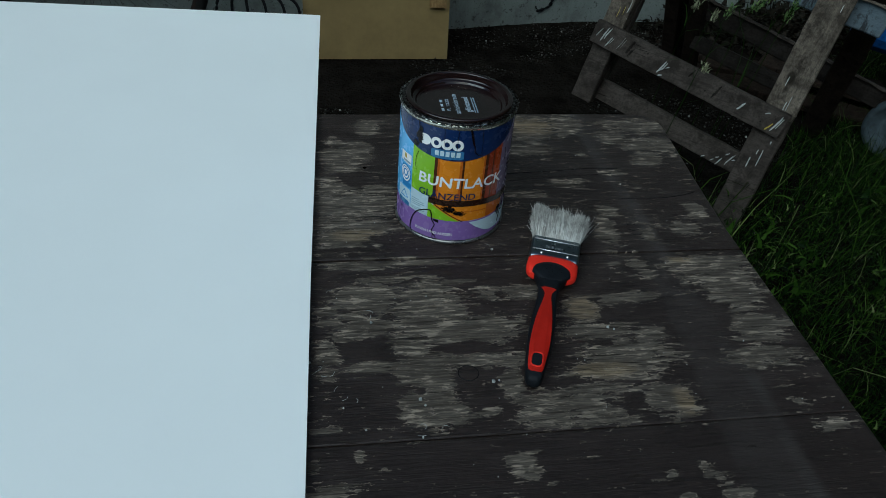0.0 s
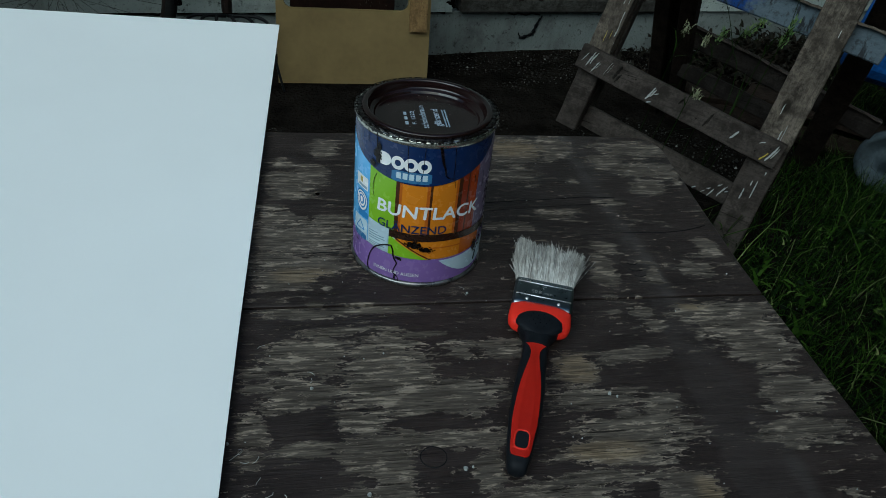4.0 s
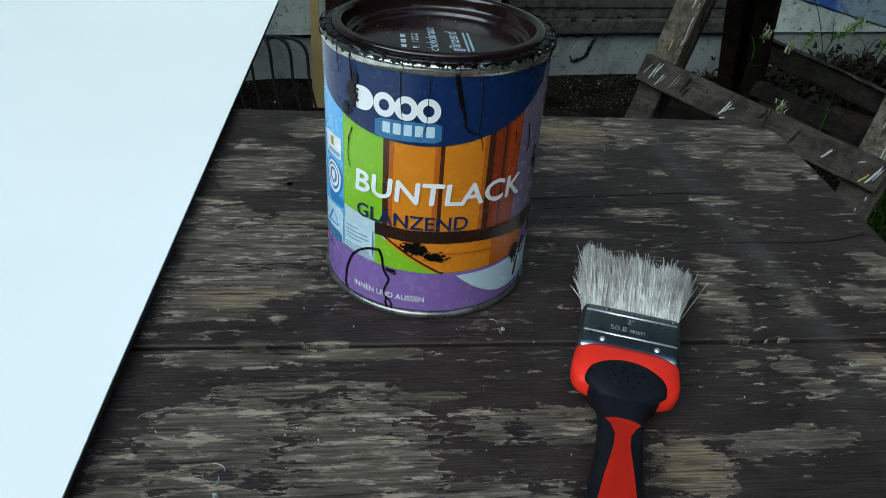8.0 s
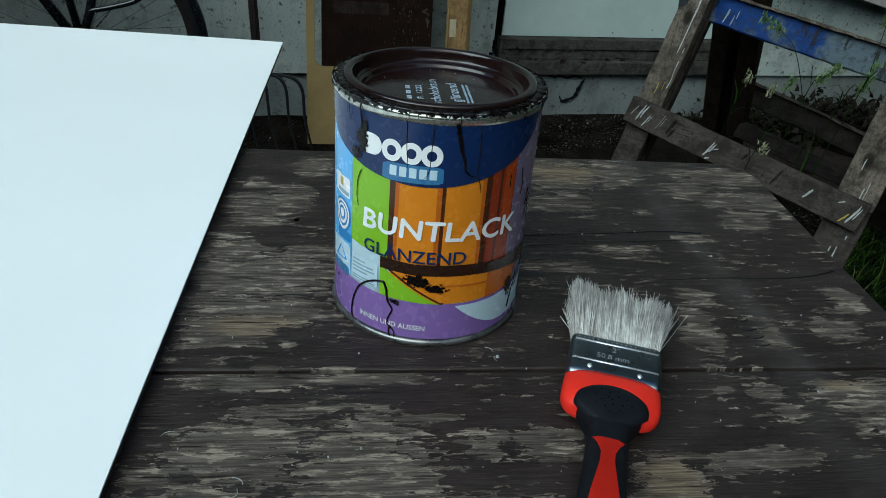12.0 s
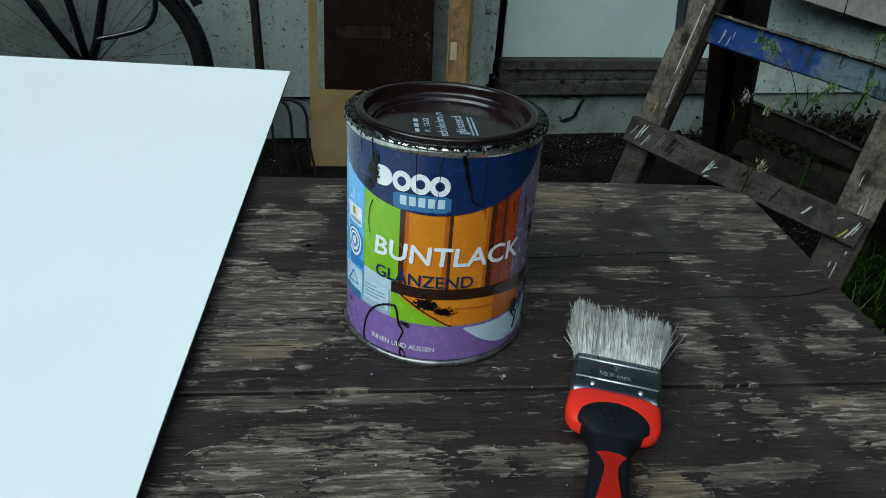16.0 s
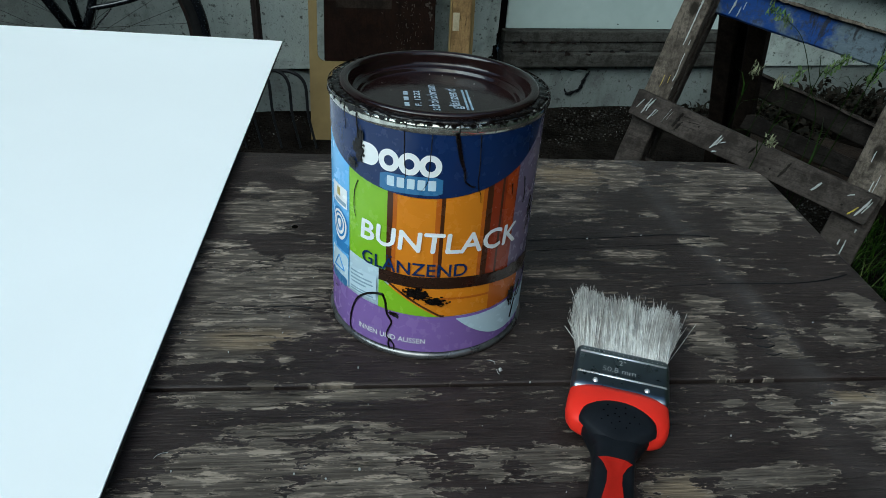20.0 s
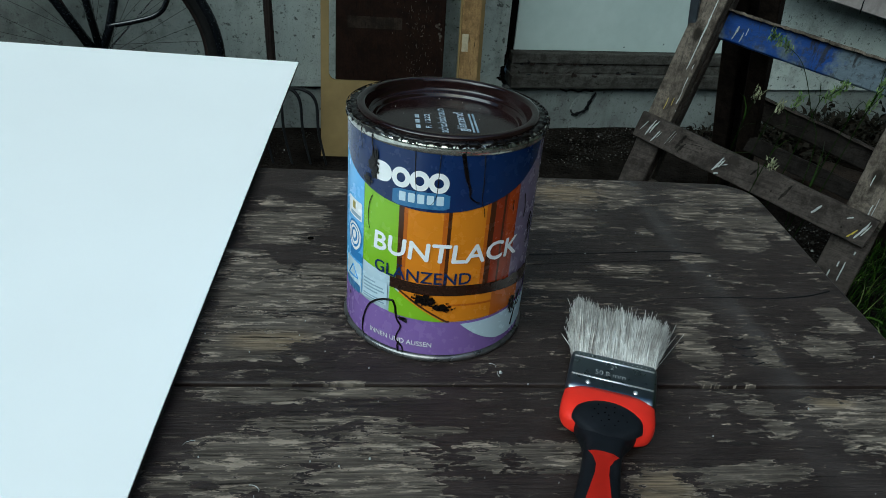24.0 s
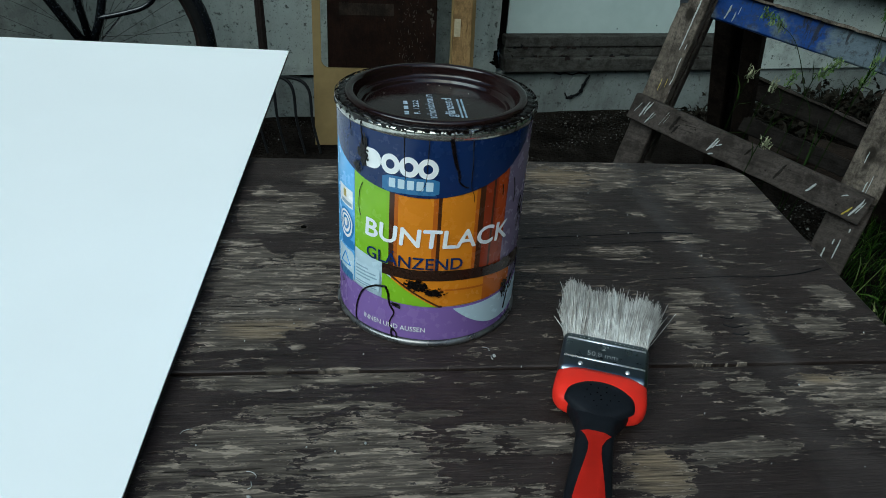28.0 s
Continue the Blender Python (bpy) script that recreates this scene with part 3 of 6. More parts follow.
def lathe(profile, centre=(0, 0, 0), sides=96, axis="z", closed=False):
    """A turned body from (radius, height) pairs."""
    bm = bmesh.new()
    rings = []
    for r, h in profile:
        if r < 1e-6:
            rings.append([bm.verts.new((0, 0, h))])
        else:
            rings.append([bm.verts.new((r * math.sin(a), -r * math.cos(a), h)) for a in (2 * math.pi * k / sides for k in range(sides))])
    pairs = list(zip(rings, rings[1:])) + ([(rings[-1], rings[0])] if closed else [])
    for p, q in pairs:
        for i in range(sides):
            j = (i + 1) % sides
            if len(p) == 1 and len(q) == 1:
                continue
            if len(p) == 1:
                bm.faces.new((p[0], q[j], q[i]))
            elif len(q) == 1:
                bm.faces.new((p[i], p[j], q[0]))
            else:
                bm.faces.new((p[i], p[j], q[j], q[i]))
    m = Matrix.Translation(centre)
    if axis == "y":
        m = m @ Matrix.Rotation(radians(90), 4, "X")
    bm.transform(m)
    return bm


def prism(outline, z0, z1, bevel=0.0):
    bm = bmesh.new()
    lo = [bm.verts.new((x, y, z0)) for x, y in outline]
    hi = [bm.verts.new((x, y, z1)) for x, y in outline]
    n = len(lo)
    bm.faces.new(lo[::-1])
    bm.faces.new(hi)
    for i in range(n):
        bm.faces.new((lo[i], lo[(i + 1) % n], hi[(i + 1) % n], hi[i]))
    soften(bm, bevel, 1)
    return bm


def stroke(a, b, wide, face):
    """A ragged smear of paint from a to b on a face."""
    a, b, f = Vector(a), Vector(b), Vector(face).normalized()
    d = b - a
    w = f.cross(d.normalized()).normalized()
    n = max(5, int(d.length / 0.004))
    bm = bmesh.new()
    rows = []
    bend = random.uniform(-0.3, 0.3) * wide
    for i in range(n + 1):
        t = i / n
        c = a + d * t + w * (bend * math.sin(3.1 * t) + random.gauss(0, 0.08) * wide)
        h = wide * 0.5 * (0.25 + 0.95 * math.sin(math.pi * min(1.0, 0.12 + 0.80 * t)) ** 0.7) * random.uniform(0.6, 1.25)
        rows.append([bm.verts.new(c + w * h * k - f * z) for k, z in ((-1, 0.0), (-0.6, 0.0012), (0.6, 0.0012), (1, 0.0))])
    for p, q in zip(rows, rows[1:]):
        for j in range(3):
            bm.faces.new((p[j], q[j], q[j + 1], p[j + 1]))
    bmesh.ops.recalc_face_normals(bm, faces=list(bm.faces))
    return bm


def stuff(name, verts, faces, mat, label, category):
    me = bpy.data.meshes.new(name)
    me.from_pydata(verts, [], faces)
    me.materials.append(mat)
    return tagged(new(name, me), label, category, "", "stuff")


def about(cx, cy, dx, dy, turn, wide, tall):
    """Shift, turn and size a thing built round the plan's point (cx, cy), its foot staying on the ground."""
    return Matrix.Translation((cx + dx, cy + dy, 0)) @ Matrix.Rotation(turn, 4, "Z") @ Matrix.Diagonal((wide, wide, tall, 1)) @ Matrix.Translation((-cx, -cy, 0))


def settle(name, m):
    """Move the meshes of a finished thing and of its parts by the matrix m."""
    root = bpy.data.objects[name]
    for ob in [root] + list(root.children_recursive):
        if ob.type == "MESH":
            ob.data.transform(ob.matrix_basis.inverted() @ m @ ob.matrix_basis)
            ob.data.update()


AT_WALL = about(0.663, 2.575, 0.0718, 0.3833, 0.0048, 1.0501, 1.0489)
AT_BICYCLE = about(-0.656, 2.165, -0.0065, 0.3022, -0.0006, 1.0520, 1.0340)
AT_FORK = about(-0.290, 2.287, 0.0234, 0.3232, 0.0209, 1.0481, 1.0427)
AT_SHEET = about(1.845, 2.674, 0.0949, 0.3061, 0.0733, 1.0631, 1.0719)
AT_SAWHORSE = Matrix([[1.0095, 0.0395, -0.0069, -0.0696], [0.0758, 1.0964, -0.1455, -0.0474], [-0.0319, 0.0188, 1.009, 0.0251], [0, 0, 0, 1]])


# ---- ground ----
def bank(x, y):
    """Earth heaped a little against the foot of the wall."""
    return 0.030 * min(1.0, max(0.0, (y - (2.872 + 0.135 * x - 0.24)) / 0.24)) ** 2


def build_ground():
    xs = [-400, -100, -30, -8] + [-4 + 0.08 * i for i in range(101)] + [8, 30, 100, 400]
    ys = [-400, -100, -30, -8] + [-3 + 0.08 * i for i in range(76)] + [8, 30, 100, 400]
    verts = []
    for y in ys:
        for x in xs:
            near = abs(x) < 4.5 and -3.2 < y < 3.2
            z = 0.018 * noise.noise((x * 2.2, y * 2.2, 0)) + 0.008 * noise.noise((x * 9, y * 9, 3)) - 0.008 + bank(x, y) if near else 0.0
            verts.append((x, y, z))
    w = len(xs)
    faces = [(j * w + i, j * w + i + 1, (j + 1) * w + i + 1, (j + 1) * w + i) for j in range(len(ys) - 1) for i in range(w - 1)]
    me = bpy.data.meshes.new("ground")
    me.from_pydata(verts, [], faces)
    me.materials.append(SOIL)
    me.shade_smooth()
    tagged(new("ground", me), "dark bare garden soil with small stones", "ground", "", "structure")


build_ground()

# ---- the house wall: its face runs along a line slightly turned from the table ----
WALL = Matrix.Translation((0, 2.487, 0)) @ Matrix.Rotation(math.atan(0.13), 4, "Z")


def on_wall(bm):
    bm.transform(WALL)
    return bm


WIN0, WIN1, WINZ, WINT = 0.466, 1.42, 0.178, 1.35


def build_wall():
    wall = thing("wall_house", "rough grey-green plastered house wall, stained and pitted", "wall", kind="structure")
    part("plaster", on_wall(box(-6, WIN0, -0.012, 0.3, 0.175, 3.4)), PLASTER, wall)
    part("plaster", on_wall(box(WIN1, 7, -0.012, 0.3, 0.175, 3.4)), PLASTER, wall)
    part("plaster", on_wall(box(WIN0, WIN1, -0.012, 0.3, WINT, 3.4)), PLASTER, wall)
    part("plinth", on_wall(box(-6, 7, 0.0, 0.3, -0.3, 0.1745, 0.004)), PLINTH, wall, "dull grey rendered plinth, cracked")
    rnd = random.Random(31)
    # Crack line that also draws the shadow under the plaster's lower edge.
    seam = [(-6.0, 0.1735), (-2.0, 0.1735)] + [(-1.0 + 0.03 * k, 0.1725 + rnd.gauss(0, 0.0022)) for k in range(49)]
    part("joint", on_wall(tube([(x, -0.0065, z) for x, z in seam], 0.0042, 6)), GAPSHADE, wall, "crack over the plinth with the plaster edge's shadow drawn in")
    crack = [(0.752, 0.092), (0.758, 0.074), (0.772, 0.068), (0.790, 0.078), (0.812, 0.088), (0.818, 0.105), (0.826, 0.128), (0.842, 0.156)]
    for i, ((xa, za), (xb, zb)) in enumerate(zip(crack, crack[1:])):
        part("crack", on_wall(stroke((xa, -0.0082, za), (xb + 0.002, -0.0082, zb + 0.002), (0.006, 0.010, 0.012, 0.010, 0.014, 0.012, 0.008)[i], (0, 1, 0))), BLACK, wall)
    part("crack", on_wall(tube([(x, -0.001, z) for x, z in ((0.70, 0.168), (0.725, 0.160), (0.742, 0.166), (0.775, 0.158), (0.80, 0.166), (0.835, 0.160))], 0.003, 5)), BLACK, wall)
    flake = prism([(0.752, 0.090), (0.760, 0.076), (0.772, 0.071), (0.790, 0.081), (0.810, 0.091), (0.816, 0.106), (0.824, 0.130), (0.812, 0.152), (0.780, 0.150), (0.760, 0.120)], 0, 1)
    for v in flake.verts:
        x, z, k = v.co
        v.co = (x, -0.007 + 0.0065 * k + 0.002 * noise.noise((x * 60, z * 60, 0)), z)
    part("loose_flake", on_wall(flake), PLINTH, wall, "loose flake of render")


build_wall()


def build_eave():
    # Unseen overhang, added to darken the wall, the soil and their reflections.
    e = thing("roof_eave", "unseen boarded eave, added to dim the wall and its reflections", "roof", kind="structure")
    part("soffit", on_wall(box(-6.2, 7.2, -0.75, 0.3, 3.4, 3.44)), DARKPOST, e)
    part("fascia", on_wall(box(-6.2, 7.2, -0.79, -0.751, 3.36, 3.56)), DARKPOST, e)


build_eave()


def build_window():
    win = thing("window_1", "white painted cellar window shutter over a weathered grey timber sill", "window", kind="structure")
    part("shutter", on_wall(box(WIN0 + 0.042, WIN1, 0.03, 0.06, 0.305, WINT, 0.002)), WHITE_PAINT, win)
    part("sill", on_wall(box(WIN0 + 0.026, WIN1 + 0.02, -0.030, 0.05, 0.178, 0.228, 0.006)), SILL, win, "weathered grey timber sill")
    part("ledge", on_wall(box(WIN0 + 0.028, WIN1, -0.004, 0.06, 0.2285, 0.266, 0.004)), SILL, win)
    part("bottom_rail", on_wall(box(WIN0 + 0.028, WIN1, -0.010, 0.06, 0.2665, 0.304, 0.004)), SILL, win)
    # Black filling beside the shutter: the deep shade of the reveal as colour.
    part("jamb", on_wall(box(WIN0 + 0.002, WIN0 + 0.0415, 0.035, 0.10, 0.27, WINT, 0.002)), GAPSHADE, win)

    for x, z in ((0.939, 0.321), (1.100, 0.334)):
        part("speck", on_wall(stroke((x, 0.0295, z), (x + 0.005, 0.0295, z + 0.001), 0.004, (0, 1, 0))), BLACK, win)
    # Broken plaster corner; the shade in its gaps is stroked on in black.
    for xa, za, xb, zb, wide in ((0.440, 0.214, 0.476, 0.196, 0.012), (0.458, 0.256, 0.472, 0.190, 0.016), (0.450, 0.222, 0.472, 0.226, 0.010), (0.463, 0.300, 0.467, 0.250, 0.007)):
        part("broken_edge", on_wall(stroke((xa, -0.0126, za), (xb, -0.0126, zb), wide, (0, 1, 0))), GAPSHADE, win)
    rnd = random.Random(12)
    for k in range(26):
        x = WIN0 + 0.03 + abs(rnd.gauss(0, 0.30))
        z = rnd.choice((0.229, 0.231, 0.2655, 0.262))
        a = (x, -0.0305 if z < 0.23 else -0.0108, z)
        part("dirt", on_wall(stroke(a, (x + rnd.uniform(0.004, 0.022), a[1], z + rnd.gauss(0, 0.004)), rnd.uniform(0.004, 0.013), (0, 1, 0))), RUST if k % 3 else BLACK, win)


build_window()
for name in ("wall_house", "roof_eave", "window_1"):
    settle(name, AT_WALL)


# ---- table: painted plywood boards on battens and legs ----
TOP = 0.75


def right_end(y):
    return np.interp(y, (-0.360, 0.274, 0.562, 0.811), (0.3890, 0.3590, 0.3570, 0.3709))


def plank(y0, y1, round_end=0.0):
    """One board as a fine grid that carries its wear, its long edges a little rounded."""
    xs = [-0.80, -0.45, -0.125]
    n = 180
    step = 0.0026 if y1 > 0.2 else 0.02
    inner = list(np.arange(y0 + 0.0012, y1 - 0.0012, step))
    rows = [(y0, 0.0006)] + [(y, 0.0) for y in inner] + [(y1 - 0.0012, 0.0), (y1, 0.0006)]
    verts, faces = [], []
    for y, drop in rows:
        end = float(right_end(y))
        if round_end and y > y1 - round_end:
            q = min(1.0, (y - (y1 - round_end)) / round_end)
            end -= round_end * (1 - math.sqrt(1 - q * q))
        line = xs + [-0.11 + (end - 0.0012 + 0.11) * k / n for k in range(n + 1)] + [end]
        for i, x in enumerate(line):
            sag = 0.0005 * noise.noise((x * 9, y * 14, y0 * 7)) - 0.0005
            verts.append((x, y, TOP + sag - max(drop, 0.0006 if i == len(line) - 1 else 0.0)))
    w, h = len(xs) + n + 2, len(rows)
    faces = [(j * w + i, j * w + i + 1, (j + 1) * w + i + 1, (j + 1) * w + i) for j in range(h - 1) for i in range(w - 1)]
    rim = [i for i in range(w)] + [j * w + w - 1 for j in range(1, h)] + [(h - 1) * w + i for i in range(w - 2, -1, -1)] + [j * w for j in range(h - 2, 0, -1)]
    low = len(verts)
    verts += [(verts[i][0], verts[i][1], TOP - 0.022) for i in rim]
    r = len(rim)
    faces += [(rim[(k + 1) % r], rim[k], low + k, low + (k + 1) % r) for k in range(r)] + [tuple(low + k for k in range(r))[::-1]]
    me = bpy.data.meshes.new("board")
    me.from_pydata(verts, [], faces)
    at = np.array(verts)
    for name, values in zip(("wear", "tan", "band"), wear_of(at[:, 0], at[:, 1])):
        me.attributes.new(name, "FLOAT", "POINT").data.foreach_set("value", values.astype(np.float32))
    me.materials.append(PAINT)
    return me


def build_table():
    table = thing("table", "old garden table with dark brown paint flaking off grey boards", "table", (0, 0.3, 0))
    edges = [-0.36, -0.14, 0.090, 0.3164, 0.5266, 0.8145]
    for i, (a, b) in enumerate(zip(edges, edges[1:])):
        ga, gb = (0.0013 if q == 0.5266 else 0.0005 for q in (a, b))
        ob = new("board", plank(a + ga, b - gb, 0.035 if i == len(edges) - 2 else 0.0))
        ob.parent = table
        ob.matrix_parent_inverse = table.matrix_basis.inverted()
    cracks = (
        ((0.137, 0.673), (0.161, 0.675), (0.209, 0.679), (0.244, 0.683), (0.274, 0.681), 0.0006),
        ((0.137, 0.659), (0.197, 0.665), (0.263, 0.671), 0.0004),
        ((0.218, 0.616), (0.264, 0.62), (0.302, 0.62), (0.33, 0.624), (0.351, 0.631), 0.0006),
        ((-0.081, 0.667), (-0.056, 0.67), (-0.006, 0.672), 0.0005),
        ((-0.029, 0.595), (-0.019, 0.596), (-0.007, 0.594), 0.0005),
        ((-0.058, 0.624), (-0.043, 0.626), (-0.029, 0.625), 0.0003),
        ((0.248, 0.573), (0.254, 0.571), (0.258, 0.573), 0.0006),
        ((0.247, 0.565), (0.252, 0.562), (0.259, 0.563), 0.0006),
        ((0.249, 0.556), (0.255, 0.554), (0.26, 0.556), 0.0006),
        ((0.251, 0.549), (0.255, 0.547), (0.261, 0.549), 0.0005),
    )
    for *line, r in cracks:
        part("crack", tube(curve_points([(x, y, TOP - 0.0005 - r * 0.3) for x, y in line], 5), r, 6), BLACK, table)
    part("knot", tube([(0.0452 + 0.0085 * math.cos(q), 0.3786 + 0.0080 * math.sin(q), TOP - 0.0006) for q in (2 * math.pi * k / 28 for k in range(28))], 0.0004, 5, close=True), BLACK, table, "dark ring round a filled knot")
    part("chip_hole", lathe([(0, 0.0), (0.0022, 0.0001), (0.0030, -0.0006)], (-0.0239, 0.6889, TOP - 0.0003), 9), GAPSHADE, table)
    for x in (-0.62, 0.22):
        part("batten", box(x - 0.03, x + 0.03, -0.33, 0.77, TOP - 0.062, TOP - 0.0222, 0.003), SAWHORSE, table)
        for y in (-0.27, 0.69):
            part("leg", box(x - 0.028, x + 0.028, y - 0.028, y + 0.028, -0.01, TOP - 0.0622, 0.003), SAWLEG, table)


build_table()


def build_lint():
    """White fibres and crumbs that lie on the boards, most of them along the panel."""
    rnd = random.Random(21)
    verts, faces = [], []

    def fibre(x, y, ln, turn, r):
        q, p = turn, Vector((x, y, TOP + 0.0004))
        bend = rnd.uniform(-0.5, 0.5)
        b = len(verts)
        for k in range(7):
            side = Vector((-math.sin(q), math.cos(q), 0)) * r
            verts.extend([tuple(p - side), tuple(p + side), tuple(p + Vector((0, 0, 1.4 * r)))])
            p = p + Vector((math.cos(q), math.sin(q), rnd.uniform(-0.03, 0.06))) * (ln / 6)
            q += bend + rnd.gauss(0, 0.25)
        for k in range(6):
            a = b + 3 * k
            faces.extend([(a, a + 3, a + 4, a + 1), (a + 1, a + 4, a + 5, a + 2), (a + 2, a + 5, a + 3, a)])

    def crumb(x, y, r):
        b = len(verts)
        for z, f in ((-0.0004, 1.0), (0.9 * r, 0.7)):
            verts.extend([(x + r * f * rnd.uniform(0.6, 1.3) * math.cos(1.2566 * k), y + r * f * rnd.uniform(0.6, 1.3) * math.sin(1.2566 * k), TOP + z) for k in range(5)])
        faces.extend([(b + k, b + (k + 1) % 5, b + 5 + (k + 1) % 5, b + 5 + k) for k in range(5)] + [(b + 5, b + 6, b + 7, b + 8, b + 9)])
    for x, y, ln, turn in ((-0.081, 0.385, 0.012, 0.6), (-0.076, 0.389, 0.01, 0.2), (-0.074, 0.383, 0.007, -0.2), (-0.067, 0.382, 0.009, 0.3), (-0.064, 0.366, 0.008, 1.3), (-0.058, 0.357, 0.008, 0.1), (-0.047, 0.358, 0.007, -0.7), (-0.034, 0.456, 0.01, 0.0), (-0.031, 0.45, 0.007, -1.4), (0.016, 0.322, 0.014, 1.7), (0.0, 0.33, 0.012, 0.1), (-0.003, 0.32, 0.009, -0.5), (0.093, 0.541, 0.008, 1.6), (0.094, 0.533, 0.006, 2.0), (-0.069, 0.481, 0.009, 1.1)):
        fibre(x, y, ln * 0.75, turn, rnd.uniform(0.00014, 0.00028))
    for x, y, r in ((-0.031, 0.441, 0.0013), (0.003, 0.354, 0.0016), (0.006, 0.348, 0.001), (0.064, 0.368, 0.0016), (0.069, 0.369, 0.0009), (-0.041, 0.328, 0.0009), (0.179, 0.423, 0.0014), (0.184, 0.42, 0.001), (-0.083, 0.398, 0.0012), (-0.057, 0.35, 0.0009), (0.021, 0.472, 0.0007), (0.095, 0.537, 0.0012), (0.001, 0.318, 0.0011)):
        crumb(x, y, r)
    for k in range(90):
        crumb(rnd.uniform(-0.08, 0.35), rnd.uniform(0.28, 0.76), rnd.uniform(0.0002, 0.0006))
    stuff("lint", verts, faces, SPLASH, "white fibres and plaster crumbs lying on the table boards", "lint")


build_lint()


def build_panel():
    out = [(-0.0920, -0.40), (-0.0825, 0.490), (-0.0714, 1.1180), (-1.02, 1.176), (-1.02, -0.40)]
    panel = thing("white_panel", "large smooth white board lying over the table edge", "board", (-0.5, 0.3, TOP))
    part("face", prism(out, TOP + 0.0062, TOP + 0.0072), WHITE_BOARD, panel)
    inner = [(x + (0.0012 if x < -0.5 else -0.0012), y) for x, y in out]
    part("core", prism(inner, TOP + 0.0005, TOP + 0.0061), EDGE_SHADOW, panel, "board core coloured as the dark shadow line under the face")


build_panel()


# ---- paint tin ----
CX, CY, RB = 0.0602, 0.6028, 0.0548


def gloss(name, col, rough=0.25, metal=0.0, vary=0.96, scale=25):
    return surface(name, col, tuple(c * vary for c in col), scale, rough=rough, metal=metal, relief=0.02, dark=0.985, coat=0.0, spec=0.4)


LILAC = gloss("label_lilac", (0.205, 0.120, 0.36))
NAVY = gloss("label_navy", (0.0072, 0.0215, 0.088))
GREEN = gloss("label_green", (0.24, 0.46, 0.015))
ORANGE = gloss("label_orange", (0.60, 0.205, 0.009))
DEEP = gloss("label_deep_orange", (0.42, 0.105, 0.008))
REDWOOD = gloss("label_red_brown", (0.23, 0.030, 0.007))
REDDISH = gloss("label_red_orange", (0.36, 0.055, 0.008))
LIDPRINT = gloss("lid_print", (0.36, 0.44, 0.52))
SEAM = gloss("label_dark_seam", (0.055, 0.018, 0.006))
BURNT = gloss("label_burnt_edge", (0.022, 0.009, 0.005))
PALE = gloss("label_pale_blue", (0.52, 0.64, 0.72))
SKY = gloss("label_sky_blue", (0.16, 0.42, 0.78))
MIDBLUE = gloss("label_mid_blue", (0.05, 0.20, 0.48))
STEELBLUE = gloss("label_steel_blue", (0.055, 0.16, 0.33))
PRINT = gloss("label_white_print", (0.78, 0.79, 0.80))
MAUVE = gloss("label_mauve", (0.19, 0.155, 0.24))
GREYTEXT = gloss("label_grey_print", (0.25, 0.34, 0.42))
TIN = surface("tin_plate", (0.74, 0.73, 0.66), (0.52, 0.52, 0.46), 45, rough=0.16, metal=0.85, relief=0.05, dark=0.6)
# Darker copy of the tin plate: dark reflections at the foot, as colour.
DARKTIN = surface("dark_tin", (0.30, 0.29, 0.29), (0.15, 0.15, 0.15), 18, rough=0.28, metal=0.8, relief=0.05, dark=0.5)
CHOCOLATE = surface("chocolate_lid", (0.0095, 0.0042, 0.0040), (0.0160, 0.0080, 0.0076), 30, rough=0.13, relief=0.05, spec=0.42)
DRIP = surface("dried_brown_paint", (0.0030, 0.0020, 0.0018), (0.006, 0.0038, 0.0034), 60, rough=0.26, relief=0.08, spec=0.28)


def round_can(a, h, lift):
    r = RB + lift
    q = radians(a)
    h = float(np.interp(h, (0, 12.7, 29, 40.5, 51.5, 57.2, 70.2, 84.4, 102, 115, 123.6, 126, 132), (0, 9.05, 26.4, 35.6, 45.2, 51.4, 65.2, 75.7, 94.0, 105.5, 116.4, 125.6, 132)))
    return (CX + r * math.sin(q), CY - r * math.cos(q), TOP + h / 1000)


def patch(a0, a1, low, high, lift, n=24, rows=3):
    """A printed field on the tin between two heights (mm, numbers or functions of the angle)."""
    bm = bmesh.new()
    lo = low if callable(low) else (lambda a: low)
    hi = high if callable(high) else (lambda a: high)
    grid = []
    for i in range(n + 1):
        a = a0 + (a1 - a0) * i / n
        l, h = lo(a), max(hi(a), lo(a) + 0.01)
        grid.append([bm.verts.new(round_can(a, l + (h - l) * j / rows, lift)) for j in range(rows + 1)])
    for p, q in zip(grid, grid[1:]):
        for j in range(rows):
            bm.faces.new((p[j], q[j], q[j + 1], p[j + 1]))
    return bm


def blob(a, h, wa, wh, lift, n=28, ragged=0.0, seed=0, inner=0.0):
    """A printed or spilt spot on the tin: width in degrees, height in mm; inner makes a ring."""
    bm = bmesh.new()
    rim, core = [], []
    for k in range(n):
        q = 2 * math.pi * k / n
        f = 1 + ragged * noise.noise((math.cos(q) * 2.5 + seed, math.sin(q) * 2.5, seed * 1.7))
        rim.append(bm.verts.new(round_can(a + wa * f * math.cos(q), h + wh * f * math.sin(q), lift)))
        if inner:
            core.append(bm.verts.new(round_can(a + wa * inner * math.cos(q), h + wh * inner * math.sin(q), lift)))
    c = None if inner else bm.verts.new(round_can(a, h, lift))
    for k in range(n):
        j = (k + 1) % n
        if inner:
            bm.faces.new((rim[k], rim[j], core[j], core[k]))
        else:
            bm.faces.new((rim[k], rim[j], c))
    return bm


